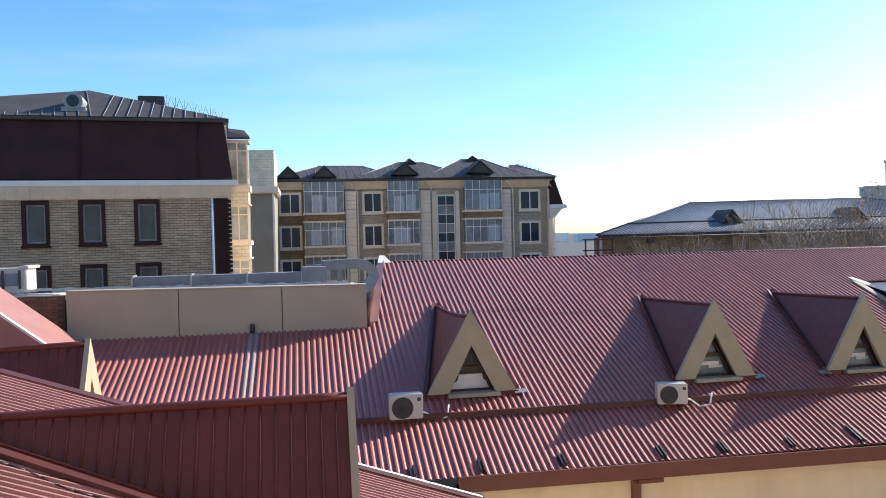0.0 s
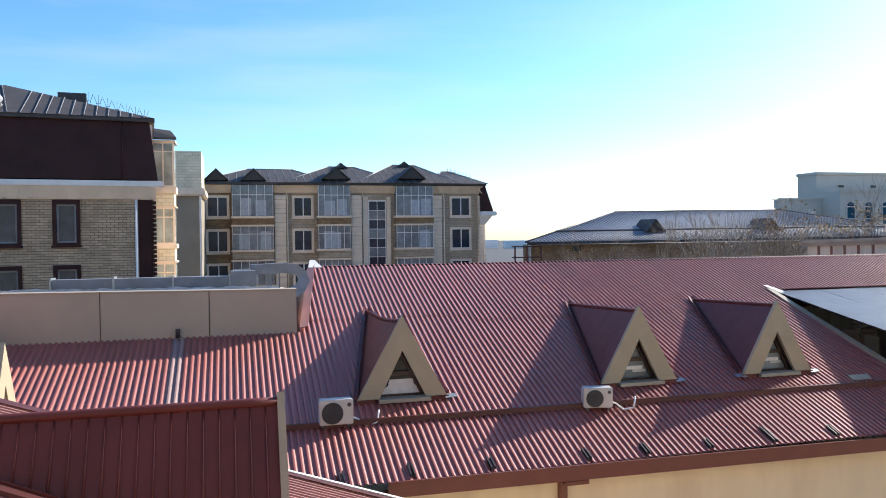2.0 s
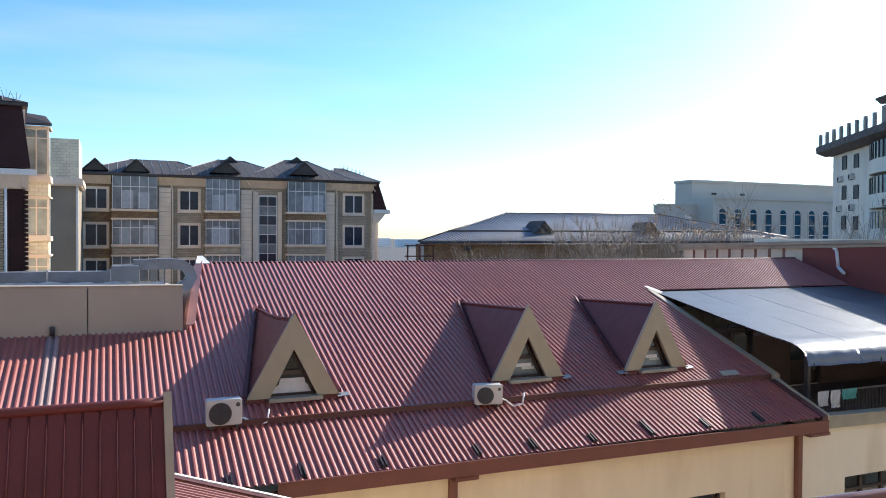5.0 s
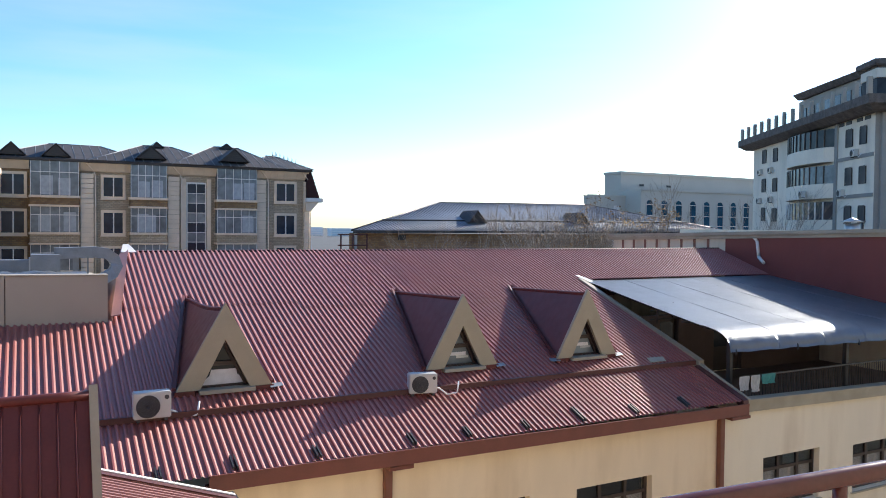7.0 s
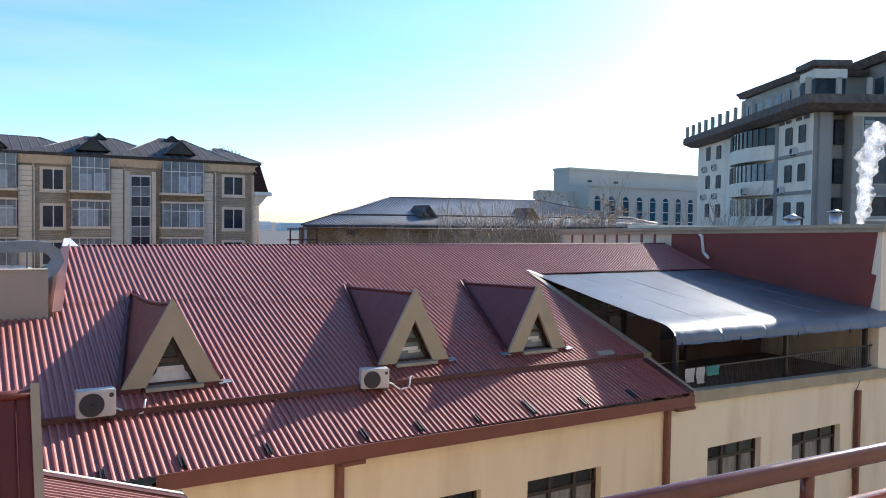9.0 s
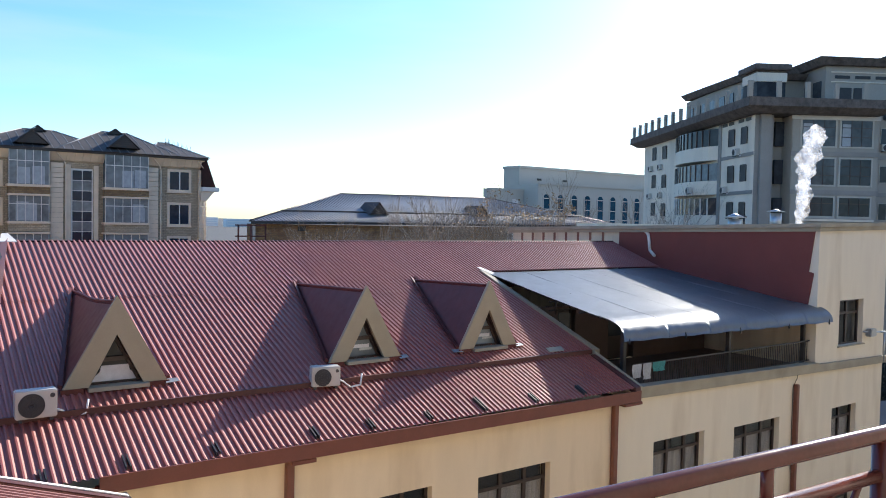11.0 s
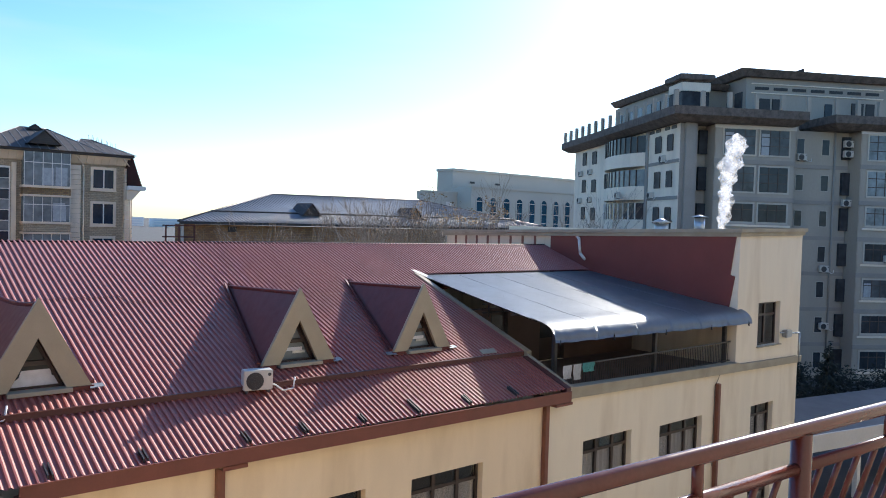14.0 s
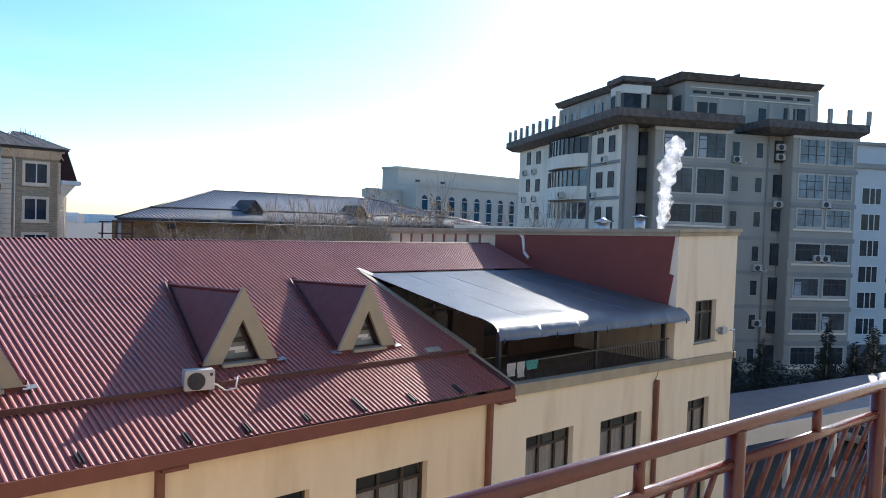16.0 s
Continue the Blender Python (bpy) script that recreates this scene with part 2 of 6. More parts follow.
def hexa(bm, p):
    """A solid from eight corners: four below, four above, each counter-clockwise from outside below."""
    v = [bm.verts.new(c) for c in p]
    for f in ((3, 2, 1, 0), (4, 5, 6, 7), (0, 1, 5, 4), (1, 2, 6, 5), (2, 3, 7, 6), (3, 0, 4, 7)):
        bm.faces.new([v[i] for i in f])
    return v


def box(bm, x0, x1, y0, y1, z0, z1):
    x0, x1, y0, y1, z0, z1 = min(x0, x1), max(x0, x1), min(y0, y1), max(y0, y1), min(z0, z1), max(z0, z1)
    return hexa(bm, [(x0, y0, z0), (x1, y0, z0), (x1, y1, z0), (x0, y1, z0), (x0, y0, z1), (x1, y0, z1), (x1, y1, z1), (x0, y1, z1)])


def boxed(*boxes, bevel=0.0):
    bm = bmesh.new()
    for b in boxes:
        box(bm, *b)
    if bevel:
        bmesh.ops.bevel(bm, geom=bm.edges[:], offset=bevel, segments=2, affect="EDGES")
    return bm


def prism(bm, pts, shift):
    """A flat outline given thickness by shift."""
    a = [bm.verts.new(p) for p in pts]
    b = [bm.verts.new(Vector(p) + Vector(shift)) for p in pts]
    bm.faces.new(a)
    bm.faces.new(b[::-1])
    n = len(a)
    for i in range(n):
        bm.faces.new((a[i], b[i], b[(i + 1) % n], a[(i + 1) % n]))
    bmesh.ops.recalc_face_normals(bm, faces=bm.faces[:])
    return bm


def tube(bm, p, q, r0, r1=None, sides=10):
    p, q = Vector(p), Vector(q)
    r1 = r0 if r1 is None else r1
    d = (q - p).normalized()
    a = d.orthogonal().normalized()
    b = d.cross(a)
    rings = []
    for c, r in ((p, r0), (q, r1)):
        rings.append([bm.verts.new(c + (a * math.cos(2 * math.pi * i / sides) + b * math.sin(2 * math.pi * i / sides)) * r) for i in range(sides)])
    for i in range(sides):
        j = (i + 1) % sides
        f = bm.faces.new((rings[0][i], rings[0][j], rings[1][j], rings[1][i]))
        f.smooth = True
    bm.faces.new(rings[0][::-1])
    bm.faces.new(rings[1])
    return bm


def path_tube(bm, pts, r, sides=10):
    for a, b in zip(pts, pts[1:]):
        tube(bm, a, b, r, r, sides)
    return bm


def sweep(bm, pts, r, sides=10):
    """One continuous bent tube."""
    pts = [Vector(p) for p in pts]
    side = (pts[-1] - pts[0]).normalized().orthogonal().normalized()
    last = None
    for i, p in enumerate(pts):
        d = (pts[min(i + 1, len(pts) - 1)] - pts[max(i - 1, 0)]).normalized()
        a = (side - d * side.dot(d)).normalized()
        b = d.cross(a)
        now = [bm.verts.new(p + (a * math.cos(6.28318 * j / sides) + b * math.sin(6.28318 * j / sides)) * r) for j in range(sides)]
        if last:
            for j in range(sides):
                bm.faces.new((last[j], last[(j + 1) % sides], now[(j + 1) % sides], now[j])).smooth = True
        else:
            bm.faces.new(now[::-1])
        last = now
    bm.faces.new(last)
    return bm


def walled(bm, x0, x1, z0, z1, y0, y1, holes):
    """A wall along x, one solid, with openings (x0, x1, z0, z1) right through it."""
    xs = sorted({x0, x1, *[h[i] for h in holes for i in (0, 1) if x0 < h[i] < x1]})
    zs = sorted({z0, z1, *[h[i] for h in holes for i in (2, 3) if z0 < h[i] < z1]})

    def solid(i, j):
        if not (0 <= i < len(xs) - 1 and 0 <= j < len(zs) - 1):
            return False
        mx, mz = (xs[i] + xs[i + 1]) / 2, (zs[j] + zs[j + 1]) / 2
        return not any(h[0] < mx < h[1] and h[2] < mz < h[3] for h in holes)

    made = {}

    def v(i, j, y):
        if (i, j, y) not in made:
            made[i, j, y] = bm.verts.new((xs[i], y, zs[j]))
        return made[i, j, y]

    for i in range(len(xs) - 1):
        for j in range(len(zs) - 1):
            if not solid(i, j):
                continue
            bm.faces.new((v(i, j, y0), v(i + 1, j, y0), v(i + 1, j + 1, y0), v(i, j + 1, y0)))
            bm.faces.new((v(i, j + 1, y1), v(i + 1, j + 1, y1), v(i + 1, j, y1), v(i, j, y1)))
            for di, dj, a, b in ((-1, 0, (i, j + 1), (i, j)), (1, 0, (i + 1, j), (i + 1, j + 1)), (0, -1, (i, j), (i + 1, j)), (0, 1, (i + 1, j + 1), (i, j + 1))):
                if not solid(i + di, j + dj):
                    bm.faces.new((v(*b, y0), v(*a, y0), v(*a, y1), v(*b, y1)))
    bmesh.ops.recalc_face_normals(bm, faces=bm.faces[:])
    return bm


def ribbed(bm, origin, along, up, width, length, pitch=0.15, height=0.042, thick=0.006, clip=None):
    """A trapezoid-ribbed sheet: origin at the lower corner, along across the ribs, up along the ribs.
    clip(w) gives the (start, end) of the sheet along the ribs at that place across."""
    o, a, u = Vector(origin), Vector(along).normalized(), Vector(up).normalized()
    n = a.cross(u)
    if n.z < 0:
        n = -n
    prof = []
    w = 0.0
    while w < width:
        for d, h in ((0, 0), (0.26, 0), (0.33, 0.96 * height), (0.37, height), (0.56, height), (0.62, 0.9 * height), (0.90, 0.06 * height)):
            x = w + d * pitch
            if x < width:
                prof.append((x, h))
        w += pitch
    prof.append((width, 0))
    rows = []
    for x, h in prof:
        s, e = clip(x) if clip else (0.0, length)
        e = max(e, s + 0.001)
        p0, p1 = o + a * x + u * s + n * h, o + a * x + u * e + n * h
        rows.append((bm.verts.new(p0), bm.verts.new(p1)))
    for (a0, a1), (b0, b1) in zip(rows, rows[1:]):
        bm.faces.new((a0, b0, b1, a1))
    bmesh.ops.recalc_face_normals(bm, faces=bm.faces[:])
    return bm


# ---- ground ----
bm = bmesh.new()
R_ = 4000
bm.faces.new([bm.verts.new(p) for p in ((-R_, -R_, 0), (R_, -R_, 0), (R_, R_, 0), (-R_, R_, 0))])
tagged(part("ground", bm, ASPHALT), "grey asphalt yard and streets between the buildings", "ground", kind="structure")

# ---- main cream building ----
PITCH = 0.38
D_EAVE, D_BREAK, D_RIDGE = 14.75, 17.02, 25.65
S_VERGE, S_SIDE, S_END, D_WALL = 17.92, 28.4, 33.8, 15.4
D_EDGE, S_LOW = 15.04, 17.72


def roof_z(d):
    return Z(-5 + PITCH * (d - D_EAVE))


UPPER = PITCH - 0.0185


def roof_up(d):
    return roof_z(D_BREAK) + 0.10 + UPPER * (d - D_BREAK)


house = empty("cream_building", "cream plastered building with ribbed red metal roof", "building", pose(0, 0, 0))
holes = [(8.1, 10.65, Z(-8.2), Z(-6.58)), (12.1, 14.65, Z(-8.2), Z(-6.64)), (19.05, 21.63, Z(-8.35), Z(-6.78)), (23.3, 26.1, Z(-8.45), Z(-6.92)),
         (29.8, 31.7, Z(-8.7), Z(-7.09)), (30.1, 32.0, Z(-4.66), Z(-2.86)), (29.8, 31.7, Z(-12.0), Z(-10.4))]
part("wall", walled(bmesh.new(), -6.0, 17.25, 0, Z(-5.3), D_WALL, D_WALL + 0.4, holes), CREAM, house)
part("wall", walled(bmesh.new(), 17.25, S_SIDE, 0, Z(-5.3), D_WALL, D_WALL + 0.4, holes), CREAM_LIGHT, house)
part("wall", walled(bmesh.new(), S_SIDE, S_END, 0, Z(0.0), D_WALL, D_WALL + 0.4, holes), CREAM_LIGHT, house)
# walls of the taller end block and the rear
part("wall", boxed((S_END - 0.4, S_END, D_WALL + 0.4, 33.0, 0, Z(0.0))), CREAM_LIGHT, house)
part("wall", boxed((S_SIDE, S_SIDE + 0.3, D_WALL + 0.4, 33.0, Z(-5.3), Z(-0.35))), CREAM_PALE, house)
part("wall", boxed((2.0, S_END - 0.4, 33.0, 33.4, 0, Z(-3.6))), CREAM, house)


def window(x0, x1, z0, z1, y, parent, cols=(0.42, 0.72), transom=0.30, curtain=True):
    """A recessed brown casement with mullions, pane and a curtain behind."""
    w = 0.075
    bm = boxed((x0, x1, y, y + 0.09, z1 - w, z1), (x0, x1, y, y + 0.09, z0, z0 + w), (x0, x0 + w, y, y + 0.09, z0 + w, z1 - w), (x1 - w, x1, y, y + 0.09, z0 + w, z1 - w))
    win = part("window", bm, BROWN, parent)
    bm = bmesh.new()
    for c in cols:
        xc = x0 + (x1 - x0) * c
        box(bm, xc - 0.05, xc + 0.05, y + 0.005, y + 0.085, z0 + w, z1 - w)
    zt = z1 - (z1 - z0) * transom
    box(bm, x0 + w, x1 - w, y + 0.012, y + 0.08, zt - 0.045, zt + 0.045)
    part("mullion", bm, BROWN, win)
    pane = part("pane", boxed((x0 + w, x1 - w, y + 0.045, y + 0.055, z0 + w, z1 - w)), CLEAR, win)
    pane.visible_shadow = False
    if curtain:
        bm = bmesh.new()
        k = 40
        ys = [y + 0.14 + 0.03 * math.sin(i * 1.9) + 0.02 * math.sin(i * 0.7) for i in range(k + 1)]
        va = [(bm.verts.new((x0 + (x1 - x0) * i / k, ys[i], z0)), bm.verts.new((x0 + (x1 - x0) * i / k, ys[i], zt))) for i in range(k + 1)]
        for (a, b), (c, d) in zip(va, va[1:]):
            bm.faces.new((a, c, d, b))
        part("curtain", bm, CURTAIN, win, "off-white gathered curtain")
    part("room_lining", boxed((x0 - 0.1, x1 + 0.1, y + 1.2, y + 1.25, z0 - 0.2, z1 + 0.2)), MORTAR, win)
    return win


CLEAR = bpy.data.materials.new("clear_pane")
CLEAR.use_nodes = True
nt = CLEAR.node_tree
pb = nt.nodes["Principled BSDF"]
pb.inputs["Base Color"].default_value = (0.75, 0.8, 0.8, 1)
pb.inputs["Roughness"].default_value = 0.06
tr = nt.nodes.new("ShaderNodeBsdfTransparent")
mx = nt.nodes.new("ShaderNodeMixShader")
mx.inputs[0].default_value = 0.07
tr.inputs["Color"].default_value = (0.8, 0.83, 0.84, 1)
gl = nt.nodes.new("ShaderNodeBsdfGlossy")
gl.inputs["Roughness"].default_value = 0.04
nt.links.new(tr.outputs[0], mx.inputs[1])
nt.links.new(gl.outputs[0], mx.inputs[2])
nt.links.new(mx.outputs[0], nt.nodes["Material Output"].inputs[0])

for i, h in enumerate(holes):
    narrow = h[1] - h[0] < 2
    window(h[0], h[1], h[2], h[3], D_WALL + 0.2, house, cols=(0.5,) if narrow else (0.36, 0.7), curtain=i != 5)
    part("window_sill", boxed((h[0] - 0.08, h[1] + 0.08, D_WALL - 0.08, D_WALL + 0.2, h[2] - 0.05, h[2] - 0.002)), LEDGE, house)

# roof sheets
UP = Vector((0, 1, PITCH))
K = UP.length


def lower_clip(w):
    return 0.0, (D_BREAK + 0.1 - D_EDGE) * K


bm = ribbed(bmesh.new(), (-6.0, D_EDGE, roof_z(D_EDGE)), (1, 0, 0), UP, S_LOW + 6.0, 1, clip=lower_clip)
part("roof_sheet", bm, RED, house, "ribbed dark red metal roofing below the step")


def upper_clip(w):
    s = -6.2 + w
    hi = D_RIDGE
    if s < 1.75:
        hi = 21.2
    elif s < 2.55:
        hi = 21.2 + (D_RIDGE - 21.2) * (s - 1.75) / 0.8
    lo = D_BREAK - 0.03
    if s > S_VERGE:
        lo = 22.75
    return (lo - D_BREAK + 0.03) * K, (hi - D_BREAK + 0.03) * K


UP2 = Vector((0, 1, UPPER))
LAP = 21.95
K2 = UP2.length
for lo_, hi_, lift in ((0, LAP, 0.0), (LAP - 0.12, 99, 0.014)):
    def lap_clip(w, lo_=lo_, hi_=hi_):
        lag = 0.0 if w < 13 else -0.35
        a, b = upper_clip(w)
        a, b = max(a, (lo_ + lag - D_BREAK + 0.03) * K2), min(b, (hi_ + lag - D_BREAK + 0.03) * K2)
        return a, max(a + 0.002, b)
    bm = ribbed(bmesh.new(), (-6.2, D_BREAK - 0.03, roof_up(D_BREAK - 0.03) + lift), (1, 0, 0), UP2, S_SIDE + 6.2, 1, clip=lap_clip)
    part("roof_sheet", bm, RED, house, "ribbed dark red metal roofing above the step")
# two faded ribs in front of the parapet
bm = ribbed(bmesh.new(), (-1.55, 17.6, roof_up(17.6) + 0.005), (1, 0, 0), UP2, 0.3, 3.55 * K2)
part("faded_sheet", bm, FADED, house, "faded pale strip of two roof ribs")
# rear slope and ridge cap
bm = ribbed(bmesh.new(), (2.5, D_RIDGE, roof_up(D_RIDGE)), (1, 0, 0), Vector((0, 1, -PITCH)), S_SIDE - 2.5, 8)
part("roof_sheet", bm, RED, house)
bm = bmesh.new()
tube(bm, (2.5, D_RIDGE, roof_up(D_RIDGE) + 0.0), (S_SIDE, D_RIDGE, roof_up(D_RIDGE) + 0.02), 0.05, sides=12)
part("ridge_cap", bm, MANSARD, house)
# left hip flashing, pale
bm = bmesh.new()
prism(bm, [(1.72, 21.2, roof_up(21.2) + 0.12), (1.95, 21.2, roof_up(21.2) + 0.16), (2.62, D_RIDGE, roof_up(D_RIDGE) + 0.2), (2.4, D_RIDGE, roof_up(D_RIDGE) + 0.15)], (0, 0, 0.03))
part("hip_flashing", bm, PALE_RED, house)
bm = bmesh.new()
prism(bm, [(1.5, 21.3, roof_up(20.5)), (1.75, 21.2, roof_up(21.2) + 0.1), (2.45, D_RIDGE, roof_up(D_RIDGE) + 0.12), (1.5, D_RIDGE + 1.5, roof_up(20.5))], (0, 0, -0.05))
part("roof_sheet", bm, PALE_RED, house)
# step flashing at the break, eaves fascia
z = roof_z(D_BREAK)
part("step_flashing", boxed((-6.2, S_LOW + 0.1, D_BREAK - 0.1, D_BREAK, z - 0.01, z + 0.125)), RED_TRIM, house)


def eave_board(y0, y1, top, drop, name):
    """A board along the eave, whose line falls a little towards the terrace."""
    bm = bmesh.new()
    x0, x1 = 2.9, S_LOW + 0.16
    a, b = Z(-4.86), Z(-4.96)
    hexa(bm, [(x0, y0, a + top - drop), (x1, y0, b + top - drop), (x1, y1, b + top - drop), (x0, y1, a + top - drop),
              (x0, y0, a + top), (x1, y0, b + top), (x1, y1, b + top), (x0, y1, a + top)])
    part(name, bm, EAVE_RED, house)


eave_board(D_EDGE - 0.075, D_EDGE - 0.03, 0.0, 0.31, "fascia")
eave_board(D_EDGE - 0.09, D_EDGE - 0.04, 0.012, 0.035, "fascia_cap")
eave_board(D_EDGE - 0.03, D_WALL, -0.27, 0.04, "soffit")
part("fascia_return", boxed((S_LOW - 0.55, S_LOW + 0.2, D_EDGE - 0.1, D_WALL - 0.01, Z(-5.36), Z(-5.275)), bevel=0.01), EAVE_RED, house)
# verge of the roof at the terrace: beige board with red capping below the step
for (d0, d1, mat, h, s0) in ((D_EDGE - 0.06, D_BREAK - 0.2, RED_TRIM, 0.16, S_LOW), (D_BREAK - 0.2, 22.75, TRIM, 0.24, S_VERGE)):
    bm = bmesh.new()
    high = mat is TRIM
    a, b = (roof_up(d0), roof_up(d1)) if high else (roof_z(d0), roof_z(d1))
    up = 0.10 if high else 0.07
    prism(bm, [(s0 - 0.06, d0, a + up), (s0 - 0.06, d1, b + up), (s0 - 0.06, d1, b - h), (s0 - 0.06, d0, a - h)], (0.2, 0, 0))
    part("verge_board", bm, mat, house)
bm = bmesh.new()
prism(bm, [(S_LOW + 0.15, D_EDGE - 0.05, roof_z(D_EDGE) + 0.08), (S_LOW + 0.15, D_BREAK - 0.1, roof_z(D_BREAK) + 0.10), (S_LOW + 0.15, D_BREAK - 0.1, roof_z(D_BREAK) - 0.1), (S_LOW + 0.15, D_EDGE - 0.05, roof_z(D_EDGE) - 0.1)], (0.07, 0, 0))
part("verge_cap", bm, LEDGE, house, "grey-beige capping strip on the verge")
bm = bmesh.new()
prism(bm, [(S_VERGE + 0.02, 15.4, Z(-5.3)), (S_VERGE + 0.02, 22.7, Z(-5.3)), (S_VERGE + 0.02, 22.7, roof_z(22.7) - 0.2), (S_VERGE + 0.02, 15.4, roof_z(15.4) - 0.2)], (0.08, 0, 0))
part("wall", bm, CREAM, house)
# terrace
part("terrace_floor", boxed((S_VERGE, S_SIDE, D_WALL + 0.4, 20.3, Z(-5.42), Z(-5.3))), TERRACE_SHADE, house)
for y0, y1, x0, x1, lo, hi in ((D_WALL - 0.14, D_WALL - 0.002, S_LOW + 0.4, S_END + 0.1, -0.29, 0.0), (D_WALL - 0.18, D_WALL + 0.2, S_LOW + 0.4, S_SIDE, 0.001, 0.07)):
    bm = bmesh.new()
    fall = (x1 - x0) * 0.0215
    hexa(bm, [(x0, y0, Z(-4.99 + lo)), (x1, y0, Z(-4.99 + lo - fall)), (x1, y1, Z(-4.99 + lo - fall)), (x0, y1, Z(-4.99 + lo)),
              (x0, y0, Z(-4.99 + hi)), (x1, y0, Z(-4.99 + hi - fall)), (x1, y1, Z(-4.99 + hi - fall)), (x0, y1, Z(-4.99 + hi))])
    part("ledge", bm, LEDGE, house)
part("parapet", boxed((S_LOW + 0.4, S_SIDE, D_WALL + 0.02, D_WALL + 0.38, Z(-5.32), Z(-5.22))), CREAM_LIGHT, house)
th = [(19.6, 20.5, Z(-5.3), Z(-3.2)), (22.3, 23.8, Z(-5.3), Z(-3.0)), (24.2, 26.3, Z(-4.6), Z(-3.0))]
part("wall", walled(bmesh.new(), S_VERGE, S_SIDE, Z(-5.3), roof_z(20.3) - 0.2, 20.3, 20.6, th), TERRACE_SHADE, house)
for h in th:
    d = part("door", boxed((h[0], h[1], 20.45, 20.5, h[2], h[3]), bevel=0.01), BROWN, house, "dark terrace door")
    part("pane", boxed((h[0] + 0.15, h[1] - 0.15, 20.43, 20.449, h[2] + 0.9 if h[2] < Z(-5) else h[2] + 0.15, h[3] - 0.15)), GLASS, d)
# cladding on the side of the end block
bm = bmesh.new()
prism(bm, [(S_SIDE - 0.005, 15.75, Z(-3.0)), (S_SIDE - 0.005, 15.55, Z(-1.75)), (S_SIDE - 0.005, 15.75, Z(-1.7)), (S_SIDE - 0.005, 15.55, Z(-0.15)), (S_SIDE - 0.005, 25.2, Z(-0.40)), (S_SIDE - 0.005, 25.2, Z(-3.0))], (-0.05, 0, 0))
part("cladding", bm, RED_CLAD, house, "dark red cladding sheet on the end block's side")
# cornice and flat roof of the end block
bm = bmesh.new()
for x0, x1, y0, lo, hi in ((S_SIDE - 0.14, S_END + 0.05, 15.30, -0.16, -0.005), (S_SIDE - 0.24, S_END + 0.12, 15.22, 0.0, 0.15)):
    hexa(bm, [(x0, y0, Z(lo)), (x1, y0, Z(lo + 0.12)), (x1, 33.2, Z(lo - 0.42)), (x0, 33.2, Z(lo - 0.48)),
              (x0, y0, Z(hi)), (x1, y0, Z(hi + 0.12)), (x1, 33.2, Z(hi - 0.42)), (x0, 33.2, Z(hi - 0.48))])
part("cornice", bm, LEDGE, house, "weathered beige roof cornice")
# downpipes
for s, d, z1 in ((17.15, D_WALL - 0.06, Z(-5.3)), (27.02, D_WALL - 0.07, Z(-5.82)), (6.8, D_WALL - 0.06, Z(-5.2))):
    part("downpipe", boxed((s - 0.09, s + 0.09, d - 0.1, d + 0.05, 0.1, z1), bevel=0.015), PIPE, house)
part("pipe_offset", boxed((6.72, 7.3, D_EDGE - 0.02, D_WALL - 0.01, Z(-5.32), Z(-5.225)), bevel=0.01), EAVE_RED, house)
bm = bmesh.new()
path_tube(bm, [(26.85, D_WALL - 0.05, Z(-9.0)), (26.85, D_WALL - 0.05, Z(-5.9)), (27.0, D_WALL - 0.1, Z(-5.62)), (27.12, D_WALL - 0.06, Z(-5.5))], 0.012, 5)
part("wall_cable", bm, BLACK, house, "thin black cable beside the downpipe")
bm = bmesh.new()
path_tube(bm, [(28.35, 23.6, Z(-0.35)), (28.3, 23.4, Z(-0.5)), (28.3, 23.3, Z(-1.2)), (28.15, 22.9, Z(-1.45))], 0.07)
part("gutter_pipe", bm, WHITE_TRIM, house, "white gutter pipe on the cladding")


DH = 1.9


